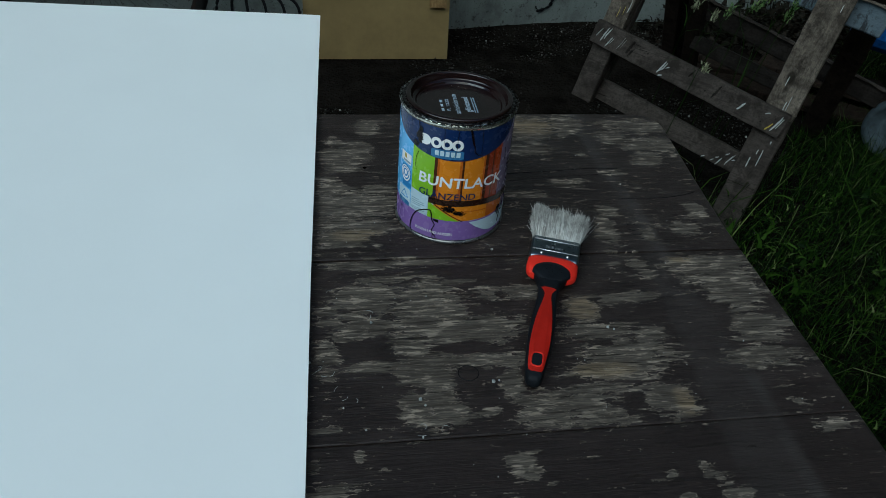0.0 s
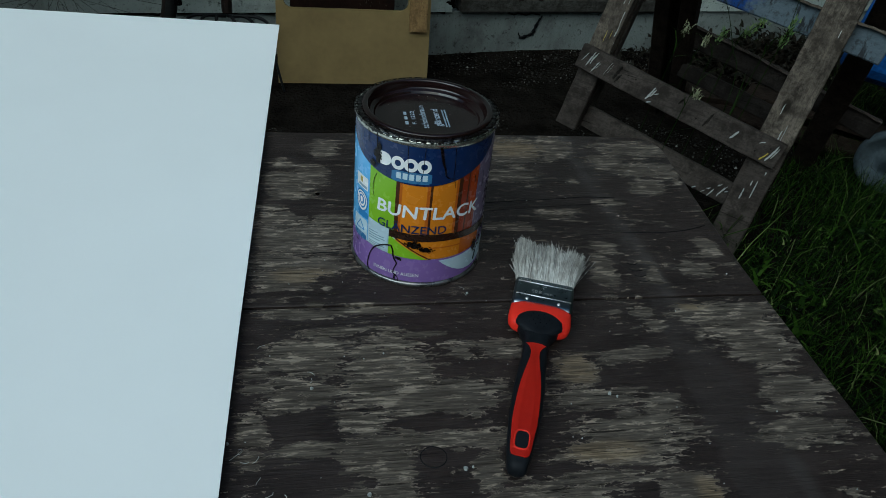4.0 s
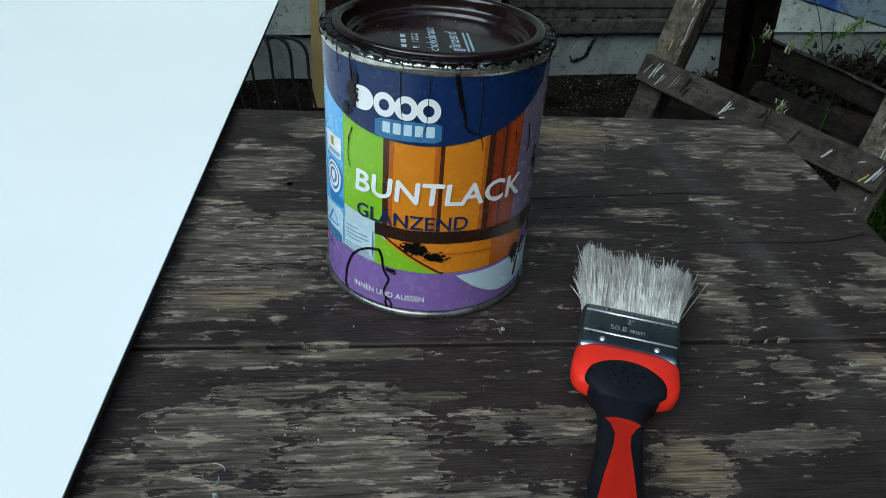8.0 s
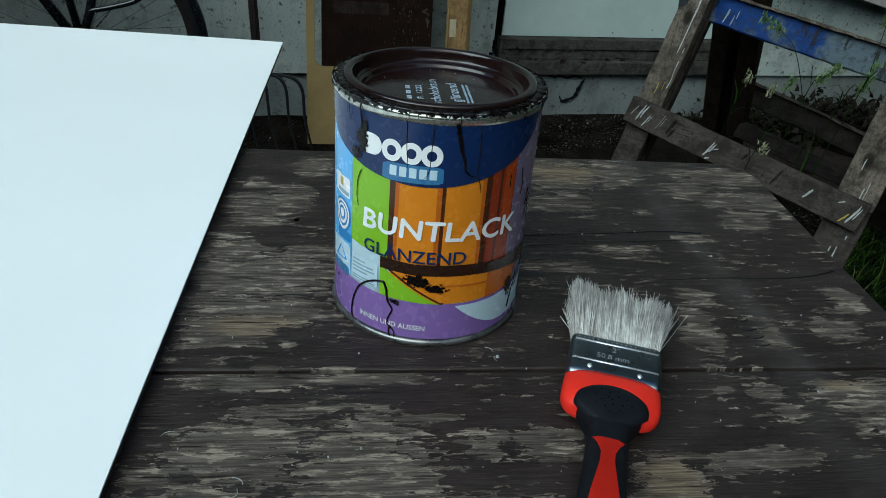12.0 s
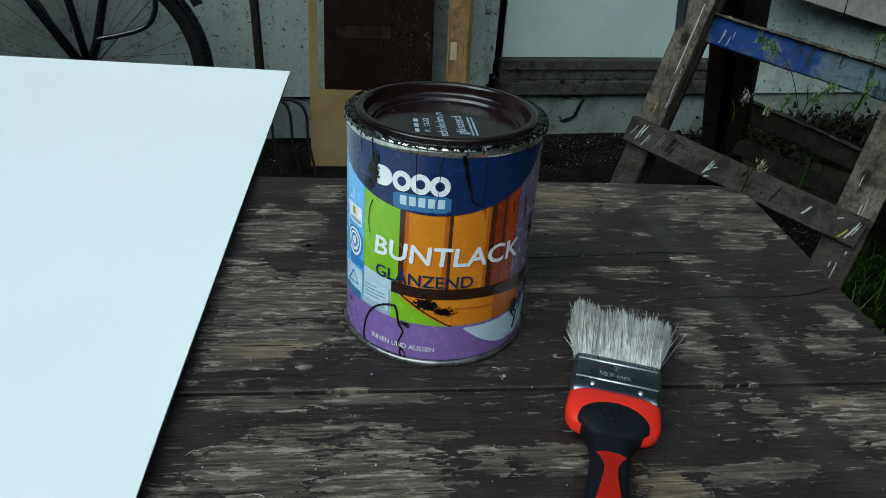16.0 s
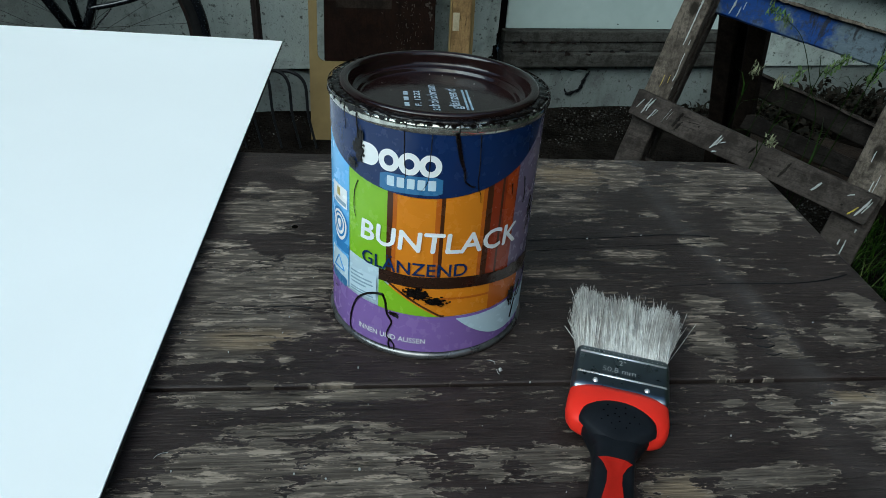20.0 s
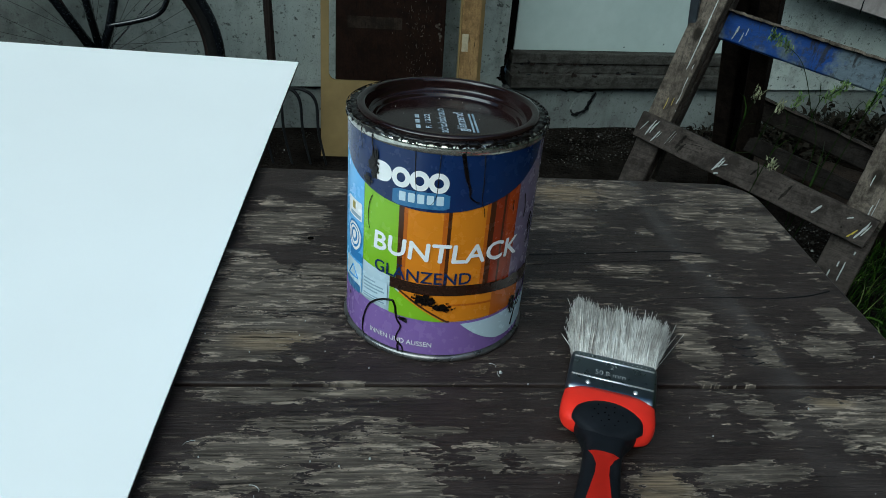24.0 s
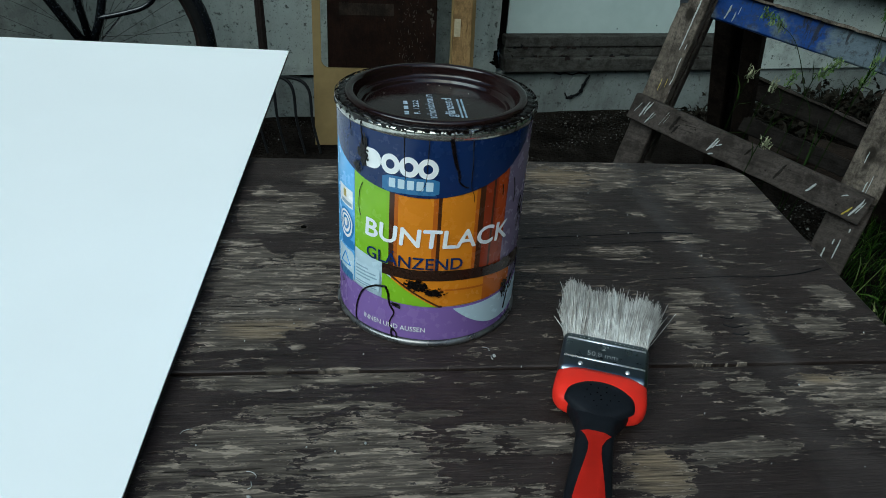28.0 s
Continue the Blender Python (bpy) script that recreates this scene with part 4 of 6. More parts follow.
def field(a, h, wa, wh, lift, corner=0.3, slope=0.0):
    """A rounded printed rectangle; slope lifts it by that many mm a degree."""
    bm = bmesh.new()
    n = 10
    cols = []
    for i in range(n + 1):
        x = -1 + 2 * i / n
        t = max(0.0, (abs(x) - (1 - corner)) / corner) if corner else 0.0
        y = 1 - corner * (1 - math.sqrt(max(0.0, 1 - t * t))) if corner else 1
        cols.append([bm.verts.new(round_can(a + x * wa, h + s * y * wh + slope * x * wa, lift)) for s in (-1, 1)])
    for p, q in zip(cols, cols[1:]):
        bm.faces.new((p[0], q[0], q[1], p[1]))
    return bm


def letters(text, size=1.0, shear=0.0):
    """The outline of a word in the built-in font, as a flat bmesh from x = 0, and its width."""
    cu = bpy.data.curves.new("word", "FONT")
    cu.body, cu.size, cu.shear, cu.resolution_u = text, size, shear, 3
    ob = bpy.data.objects.new("word", cu)
    me = ob.to_mesh()
    bm = bmesh.new()
    bm.from_mesh(me)
    ob.to_mesh_clear()
    bpy.data.objects.remove(ob)
    xs = [v.co.x for v in bm.verts]
    ys = [v.co.y for v in bm.verts]
    for v in bm.verts:
        v.co.x -= min(xs)
    return bm, max(xs) - min(xs), max(ys)


def word_round(text, a0, a1, base, tall, lift, shear=0.0, bold=0.0):
    """A word bent round the tin from angle a0 to a1; base: height in mm as a function of the angle."""
    bm, w, h = letters(text, 1.0, shear)
    if bold:
        wide = bm.copy()
        for dx, dy in ((bold, 0), (-bold, 0), (0, bold), (0, -bold)):
            extra = wide.copy()
            bmesh.ops.translate(extra, vec=(dx, dy, 0), verts=extra.verts)
            me = bpy.data.meshes.new("word")
            extra.to_mesh(me)
            bm.from_mesh(me)
            bpy.data.meshes.remove(me)
            extra.free()
        wide.free()
    for v in bm.verts:
        a = a0 + (a1 - a0) * v.co.x / w
        v.co = round_can(a, base(a) + tall * v.co.y / h, lift)
    return bm


def navy_low(a):
    return min(126.0, 102.0 + (0.0040 if a < -14 else 0.0043) * (a + 14) ** 2)


def lilac_top(a):
    return 29.0 + 0.0012 * (a - 18) ** 2 if a > 18 else 29.0 + 0.0030 * (18 - a) ** 1.55


def seam_low(a):
    return 52.5 - 0.0016 * (a - 2) ** 2 + (0.0 if a > -14 else 0.11 * (-14 - a))


def build_tin():
    tin = thing("paint_tin", "brown-lidded paint tin with colourful drip-stained label, on the table", "paint tin", (CX, CY, TOP))
    o = (CX, CY, TOP)
    part("body", lathe([(0, 0.002), (0.0520, 0.002), (RB - 0.0002, 0.0035), (RB - 0.0002, 0.1295), (0.0500, 0.1300)], o), PALE, tin, smooth=True)
    part("base_rim", lathe([(0.0545, -0.0006), (0.0560, -0.0005), (0.0566, 0.0003), (0.0565, 0.0016), (0.0557, 0.0025), (0.0547, 0.0032), (0.0535, 0.0026)], o, closed=True), DARKTIN, tin, "tin base rim, coloured dark for its reflections", smooth=True)
    part("top_rim", lathe([(0.0500, 0.1252), (0.0548, 0.1252), (0.0556, 0.1262), (0.0562, 0.1280), (0.0561, 0.1296), (0.0554, 0.1307), (0.0542, 0.1311), (0.0500, 0.1306)], o, closed=True), TIN, tin, "tin rim smeared with brown paint", smooth=True)
    ring = bmesh.new()
    rows = []
    for k in range(240):
        q = 2 * math.pi * k / 240
        c, d = math.cos(q), math.sin(q)
        n1 = noise.noise((c * 9, d * 9, 1)) + 0.6 * noise.noise((c * 30, d * 30, 2))
        n2 = noise.noise((c * 14, d * 14, 5)) + 0.7 * noise.noise((c * 42, d * 42, 6))
        prof = ((0.0490, 0.1312), (0.0511 + 0.0005 * n1, 0.1318 + 0.0006 * n2), (0.0522 + 0.0010 * n1, 0.1316 + 0.0008 * n2), (0.0551 + 0.0010 * n2, 0.1311 + 0.0003 * n1), (0.0530, 0.1300), (0.0490, 0.1300))
        rows.append([ring.verts.new((CX + r * c, CY + r * d, TOP + z)) for r, z in prof])
    for p, q in zip(rows, rows[1:] + rows[:1]):
        for j in range(6):
            ring.faces.new((p[j], q[j], q[(j + 1) % 6], p[(j + 1) % 6]))
    part("paint_crust", ring, DRIP, tin, "crust of dried brown paint round the rim", smooth=True)
    lid = part("lid", lathe([(0, 0.1266), (0.0250, 0.1265), (0.0396, 0.1263), (0.0402, 0.1264), (0.0407, 0.1270), (0.0411, 0.1281), (0.0417, 0.1286), (0.0436, 0.1289), (0.0444, 0.1293), (0.0450, 0.1304), (0.0455, 0.1334), (0.0459, 0.1350), (0.0464, 0.1357), (0.0471, 0.1360), (0.0492, 0.1359), (0.0501, 0.1356), (0.0506, 0.1350), (0.0508, 0.1340), (0.0506, 0.1330), (0.0498, 0.1322), (0.0480, 0.1316), (0.0460, 0.1290), (0.0440, 0.1262), (0.0410, 0.1252), (0, 0.1252)], (CX, CY, TOP - 0.0021)), CHOCOLATE, tin, "glossy chocolate-brown lid", smooth=True)
    grit = random.Random(8)
    for k in range(12):
        q, rr = grit.uniform(0, 6.283), 0.036 * math.sqrt(grit.random())
        part("grit", lathe([(0, 0.0004), (0.0002, 0.0002), (0.00026, 0.0)], (CX + rr * math.cos(q), CY + rr * math.sin(q), TOP + 0.1243), 6), SPLASH, lid)
    # printed fields, from the back of the label outwards
    part("lilac_band", patch(-100, 100, 5.0, lilac_top, 0.0001, 60), LILAC, tin, smooth=True)
    part("navy_band", patch(-180, 180, navy_low, 126.5, 0.0004, 120), NAVY, tin, "dark blue header field", smooth=True)
    part("blue_field", patch(-100, -55.3, 33.0, navy_low, 0.0001, 12), SKY, tin, smooth=True)
    part("green_plank", patch(-55.0, -29.2, lambda a: 56 + 0.10 * (-29.2 - a), navy_low, 0.0001, 12), GREEN, tin, smooth=True)
    part("seam", patch(-29.2, -26.0, 52, navy_low, 0.0001, 4), SEAM, tin, smooth=True)
    part("orange_plank", patch(-26.0, -4.0, 52, navy_low, 0.0001, 10), ORANGE, tin, smooth=True)
    part("seam", patch(-4.0, -1.4, 52, navy_low, 0.0001, 4), DEEP, tin, smooth=True)
    part("seam", patch(-1.4, 0.6, 52, navy_low, 0.0001, 4), SEAM, tin, smooth=True)
    part("orange_plank", patch(0.6, 22.4, 50, navy_low, 0.0001, 10), ORANGE, tin, smooth=True)
    for a in (-29.2, 22.4):
        part("plank_shade", patch(a - 2.2 if a > 0 else a + 3.2, a if a > 0 else a + 5.4, 51, navy_low, 0.0002, 4), DEEP, tin, smooth=True)
    part("seam", patch(22.4, 26.0, 50, navy_low, 0.0001, 4), SEAM, tin, smooth=True)
    part("red_plank", patch(26.0, 31.5, 50, navy_low, 0.0001, 6), REDWOOD, tin, smooth=True)
    part("seam", patch(31.5, 33.0, 50, navy_low, 0.0001, 4), SEAM, tin, smooth=True)
    part("red_plank", patch(33.0, 43.0, 50, navy_low, 0.0001, 6), REDWOOD, tin, smooth=True)
    part("red_sheen", patch(34.5, 42.0, 78, navy_low, 0.0002, 6), REDDISH, tin, smooth=True)
    part("mauve_plank", patch(43.0, 76.0, 34, navy_low, 0.0001, 8), MAUVE, tin, smooth=True)
    part("pale_field", patch(76.0, 100.0, 34, navy_low, 0.0001, 8), PALE, tin, smooth=True)
    part("orange_board", patch(-27.0, 55.0, lambda a: max(lilac_top(a), 29.5 + max(0.0, (-3 - a) * 0.72)), lambda a: seam_low(a) + 0.5, 0.0002, 30), ORANGE, tin, smooth=True)
    part("deep_board", patch(2.0, 52.0, lambda a: 42.5 - 0.0065 * (a - 2) ** 1.6, lambda a: 43.8 - 0.0055 * (a - 2) ** 1.6, 0.0003, 20), DEEP, tin, smooth=True)
    # Not print: the tin's shaded right side, put into a deeper orange.
    part("board_shade", patch(30.0, 55.0, lambda a: lilac_top(a) + 0.1, lambda a: seam_low(a), 0.00025, 16), DEEP, tin, smooth=True)
    part("green_wedge", patch(-33.0, 3.0, lilac_top, lambda a: 29.0 + max(0.4, (1.0 - a) * 0.68), 0.0003, 20), GREEN, tin, smooth=True)
    part("seam", patch(-30.0, 4.0, lambda a: 28.8 + max(0.3, (2.5 - a) * 0.70), lambda a: 30.4 + max(0.3, (2.5 - a) * 0.70), 0.0004, 20), SEAM, tin, smooth=True)
    part("board_edge", patch(-33.0, 68.0, lambda a: seam_low(a) - 2.2 - 0.02 * max(0, a - 20), lambda a: seam_low(a) + 4.2, 0.0005, 40), BURNT, tin, "dark plank edge", smooth=True)
    part("lilac_curve", patch(30.0, 100.0, 20.0, lambda a: 27.5 + 0.012 * (a - 30) ** 1.75, 0.0006, 24), LILAC, tin, smooth=True)
    part("pale_swoosh", patch(11.0, 74.0, lambda a: 27.6 - 0.86 * (a - 11) + 0.0112 * (a - 11) ** 2 if a < 50 else 11.1 + 0.10 * (a - 50), lambda a: 28.0 - 0.012 * (a - 11) + 0.001 * (a - 11) ** 2, 0.0007, 30), PALE, tin, smooth=True)
    part("text_box", field(-44.4, 42.5, 10.0, 8.6, 0.0005, 0.02, 0.03), PALE, tin)
    for i, (w, y) in enumerate(((5, 48.5), (8, 46), (8.5, 43.5), (6, 41), (8, 37), (8.5, 35.2))):
        part("print_line", field(-53.2 + w, y, w, 0.55, 0.0006, 0.1, 0.03), GREYTEXT, tin)
    part("seal_patch", field(-67.0, 42.0, 11.0, 11.0, 0.0003, 0.15, 0.05), PALE, tin)
    part("seal_patch", field(-67.0, 34.0, 10.0, 3.4, 0.0005, 0.3, 0.05), STEELBLUE, tin)
    tri = bmesh.new()
    for (p, q) in (((-73, 40), (-66.5, 50)), ((-66.5, 50), (-60, 42)), ((-60, 42), (-73, 40))):
        seg = [round_can(p[0] + (q[0] - p[0]) * k / 4, p[1] + (q[1] - p[1]) * k / 4, 0.0004) for k in range(5)]
        t = tube(seg, 0.0004, 4)
        me = bpy.data.meshes.new("tri")
        t.to_mesh(me)
        tri.from_mesh(me)
        t.free()
        bpy.data.meshes.remove(me)
    part("seal_triangle", tri, MIDBLUE, tin)
    part("roundel", blob(-65.5, 69.0, 9.5, 11.0, 0.0003), MIDBLUE, tin)
    part("roundel_ring", blob(-65.5, 69.0, 8.0, 9.2, 0.0004, inner=0.82), PRINT, tin)
    part("roundel_ring", blob(-65.5, 69.0, 5.4, 6.2, 0.0004, inner=0.72), PRINT, tin)
    part("roundel_core", blob(-65.5, 69.0, 2.2, 2.6, 0.0004), PRINT, tin)
    part("roundel_ribbon", field(-63.5, 57.0, 8.0, 2.6, 0.0003, 0.1, 0.06), MIDBLUE, tin)
    part("flag_patch", field(-66.0, 88.0, 9.0, 5.6, 0.0003, 0.05, 0.02), PRINT, tin)
    part("flag_mark", field(-66.5, 90.0, 2.0, 2.2, 0.0004, 0.05, 0.02), YELLOW, tin)
    part("flag_line", field(-64.5, 85.0, 6.5, 1.2, 0.0004, 0.1, 0.02), GREYTEXT, tin)
    # the maker's mark, as plain white shapes on a lighter tab
    part("mark_tab", field(-17.6, 108.9, 16.0, 5.2, 0.0006, 0.25, 0.03), STEELBLUE, tin)
    half = bmesh.new()
    pts = [(-44.6, 123.4), (-44.6, 114.9)] + [(-40.2 + 5.8 * math.sin(math.pi * k / 12), 119.15 - 4.25 * math.cos(math.pi * k / 12)) for k in range(13)]
    half.faces.new([half.verts.new(round_can(a, h, 0.0007)) for a, h in pts])
    part("mark_shape", half, PRINT, tin)
    for a in (-28.9, -18.4, -8.1):
        part("mark_shape", blob(a, 118.9, 5.5, 4.4, 0.0007, 36, inner=0.46), PRINT, tin)
    for k in range(5):
        a = -27.6 + 5.2 * k
        part("mark_bar", field(a, 109.6 + 0.02 * (a + 17), 1.9, 2.9, 0.0007, 0.1, 0.03), PALE, tin)
    # lettering that can be read
    part("lettering", word_round("BUNTLACK", -44.8, 45.6, lambda a: 70.2 - 0.0006 * max(0.0, a) ** 2, 14.2, 0.0007, 0.06, 0.021), PRINT, tin, "white lettering")
    part("lettering", word_round("GL\u00c4NZEND", -43.8, 14.4, lambda a: 57.2 + 0.0004 * (a + 14) ** 2, 8.2, 0.0008, 0.0, 0.011), NAVY, tin, "dark blue lettering")
    part("lettering", word_round("INNEN UND AUSSEN", -45.9, -5.2, lambda a: 12.9, 3.0, 0.0007, 0.0, 0.012), PRINT, tin, "small white lettering")
    # dried paint: a streak round the rim, runs and splashes
    part("paint_smear", patch(-180, 180, lambda a: 130.5 - 2.4 * max(-0.2, noise.noise((a * 0.35, 0, 0))) - 3.0 * max(-0.1, noise.noise((a * 0.07, 7, 0)) - 0.12) - 0.9 * noise.noise((a * 1.1, 3, 0)), 131.5, 0.0016, 540, 2), DRIP, tin)
    for i in range(74):
        a = random.uniform(-115, 115)
        ln = abs(random.gauss(0, 1)) * 3.0 + 0.8
        pts = [round_can(a + random.uniform(-0.8, 0.8), 131.0 - ln * k / 3, (0.0004, 0.0016, 0.0015, 0.0008)[k]) for k in range(4)]
        part("drip", tube(pts, random.uniform(0.0002, 0.0006), 6, taper=0.00015), DRIP, tin)
    runs = [
        [(2.5, 129), (6.0, 122), (8.5, 117), (9.0, 113), (12.5, 109.5), (14.5, 109.0)],
        [(3.5, 129), (6.8, 122), (8.8, 117), (9.2, 114)],
        [(15.0, 129), (16.0, 120), (16.0, 110), (18.0, 104), (18.5, 99.5)],
        [(-8.0, 129), (-8.5, 120), (-9.0, 112), (-12.0, 106)],
        [(-21.5, 129), (-21.0, 122), (-20.0, 115), (-20.5, 112)],
        [(-47.5, 103), (-50.0, 97), (-50.5, 88), (-49.0, 83)],
        [(-30.2, 41.0), (-38, 38.5), (-47, 30), (-52, 20), (-53.5, 10), (-52.0, 5)],
        [(-30.2, 41.0), (-28.5, 36), (-28.0, 31), (-27.0, 27), (-24.5, 23), (-26.5, 18), (-27, 14), (-23, 9), (-22.5, 2.5)],
        [(-25.0, 13), (-26.0, 9), (-25.0, 2.5)],
        [(-26.0, 29.0), (-23.5, 28.0), (-20.5, 27.0)],
        [(-25.5, 28.3), (-22.5, 27.3), (-20.8, 26.4)],
        [(52, 15), (55, 25), (58, 31), (60, 36)],
        [(56, 27), (59, 26), (63, 31)],
        [(48.0, 107), (50.0, 98), (49.5, 92)],
        [(38.0, 106), (38.4, 99)],
        [(60, 92), (58, 84), (60, 78), (57, 70)],
    ]
    for run in runs:
        pts = curve_points([round_can(a, h, 0.0006) for a, h in run], 4)
        wide = 0.00070 if run[0][1] < 60 or run[0][0] in (2.5, 3.5) else 0.00028
        part("paint_run", tube(pts, wide, 6, taper=wide * 0.5), DRIP, tin, "dried dark paint run")
    for a, h, wa, wh, count, seed in ((-12.2, 46.2, 7.2, 5.0, 44, 3), (-0.8, 41.8, 7.4, 4.0, 36, 11), (-20.5, 48.5, 1.2, 1.2, 3, 2), (-47.0, 120.0, 4.8, 6.2, 40, 5), (-51.0, 112.0, 4.2, 4.0, 24, 7), (-23.6, 28.4, 3.4, 1.7, 26, 9), (61.0, 84.0, 3.0, 7.0, 14, 13), (49.5, 31.0, 4.6, 8.0, 34, 15), (-70.0, 26.0, 4.0, 1.2, 7, 17)):
        rnd = random.Random(seed)
        sp = bmesh.new()
        for k in range(count):
            f = rnd.random() ** 0.7
            q = rnd.uniform(0, 6.283)
            one = blob(a + wa * f * math.cos(q), h + wh * f * math.sin(q), wa * rnd.uniform(0.18, 0.50) * (1.2 - f), wh * rnd.uniform(0.18, 0.50) * (1.2 - f), 0.0009 + 0.00001 * k, 18, 0.8, seed * 5 + k)
            me = bpy.data.meshes.new("one")
            one.to_mesh(me)
            one.free()
            sp.from_mesh(me)
            bpy.data.meshes.remove(me)
        part("splash", sp, DRIP, tin, "splash of dried dark paint")
    part("splash", patch(28.0, 72.0, lambda a: seam_low(a) + 1.0 + 1.2 * noise.noise((a * 0.3, 0, 0)), lambda a: seam_low(a) + 3.4 + 0.13 * (a - 28) + 2.4 * noise.noise((a * 0.25, 4, 0)), 0.0009, 40), BURNT, tin)
    # print on the lid, reading upwards
    def on_lid(text, x, y0, y1, tall):
        bm, w, h = letters(text)
        for v in bm.verts:
            v.co = (x - tall * v.co.y / h, y0 + (y1 - y0) * v.co.x / w, TOP + 0.1247 + (0.00003 if d > 0 else 0.0))
        part("lid_print", bm, LIDPRINT, lid, "pale lid lettering")
    for d in (-0.00013, 0.00013):
        on_lid("schokobraun", CX - 0.0010 + d, CY - 0.0210, CY + 0.0170, 0.0050)
        on_lid("gl\u00e4nzend", CX + 0.0096 + d, CY - 0.0180, CY + 0.0115, 0.0054)
        on_lid("F. 1222", CX - 0.0098 + d, CY - 0.0150, CY + 0.0070, 0.0030)
    for k in range(8):
        if k not in (2, 5):
            part("lid_print", box(CX - 0.0182, CX - 0.0158, CY - 0.0150 + 0.0027 * k, CY - 0.0132 + 0.0027 * k, TOP + 0.1241, TOP + 0.1247), LIDPRINT, lid)
    for x in (0.0125, 0.0147):
        for k in range(9):
            part("lid_print", box(CX + x, CX + x + 0.0011, CY - 0.0185 + 0.0033 * k, CY - 0.0160 + 0.0033 * k, TOP + 0.1241, TOP + 0.1247), GREYTEXT, lid)


build_tin()
bpy.data.objects["paint_tin"].matrix_basis = pose(CX, CY, TOP) @ Matrix.Diagonal((1.0, 1.0, 1.017, 1.0))


# ---- paint brush: built lying along +y, then turned into place ----
RED = surface("red_plastic", (0.72, 0.026, 0.014), (0.62, 0.020, 0.011), 40, rough=0.45, relief=0.03, dark=0.96, spec=0.25)
# Paler copy of the ferrule metal: glints on its relief put into colour.
GLINT = surface("ferrule_glint", (0.75, 0.76, 0.77), (0.68, 0.69, 0.70), 30, rough=0.3, metal=0.7, relief=0.0, dark=0.97)
FERRULE = surface("ferrule_steel", (0.27, 0.295, 0.32), (0.22, 0.245, 0.27), 30, rough=0.30, metal=1.0, relief=0.02, dark=0.96)
GRIP = surface("black_rubber_grip", (0.0055, 0.0066, 0.009), (0.010, 0.0115, 0.015), 90, rough=0.58, relief=0.15, dist=0.0006, spec=0.14)


# Near-black for the shade inside the grip's dimples.
PITSHADE = surface("pit_shade", (0.0008, 0.0008, 0.001), (0.0012, 0.0012, 0.0014), 90, rough=0.9, relief=0.0, spec=0.0)


def bristle_material():
    m, nt, bs = material("bristle")
    gm = nt.nodes.new("ShaderNodeNewGeometry")
    c = ramp(nt, gm.outputs["Random Per Island"], (0.0, (0.14, 0.115, 0.10)), (0.10, (0.46, 0.435, 0.40)), (0.5, (0.70, 0.685, 0.65)), (1.0, (0.86, 0.85, 0.82)))
    v = coords(nt)
    dirty = ramp(nt, noise_tex(nt, node(nt, "ShaderNodeMapping", Vector=v, Scale=(260, 75, 120)).outputs[0], 1.0, 4, 0.65), (0.42, 0.0), (0.62, 1.0))
    c = mix(nt, math_node(nt, "MULTIPLY", dirty, 0.50), c, (0.17, 0.14, 0.125))
    nt.links.new(c, bs.inputs["Base Color"])
    bs.inputs["Roughness"].default_value = 0.5
    return m


BRISTLE = bristle_material()


def hull(stations, sides=20):
    """A lofted body: (y, half width, half thickness, mid height) from end to end, with superelliptic sections."""
    bm = bmesh.new()
    rings = []
    for y, w, h, z in stations:
        ring = []
        for k in range(sides):
            a = 2 * math.pi * k / sides
            c, s = math.cos(a), math.sin(a)
            e = 0.62
            ring.append(bm.verts.new((w * math.copysign(abs(c) ** e, c), y, z + h * math.copysign(abs(s) ** e, s))))
        rings.append(ring)
    for p, q in zip(rings, rings[1:]):
        for i in range(sides):
            bm.faces.new((p[i], p[(i + 1) % sides], q[(i + 1) % sides], q[i]))
    bm.faces.new(rings[0][::-1])
    bm.faces.new(rings[-1])
    return bm


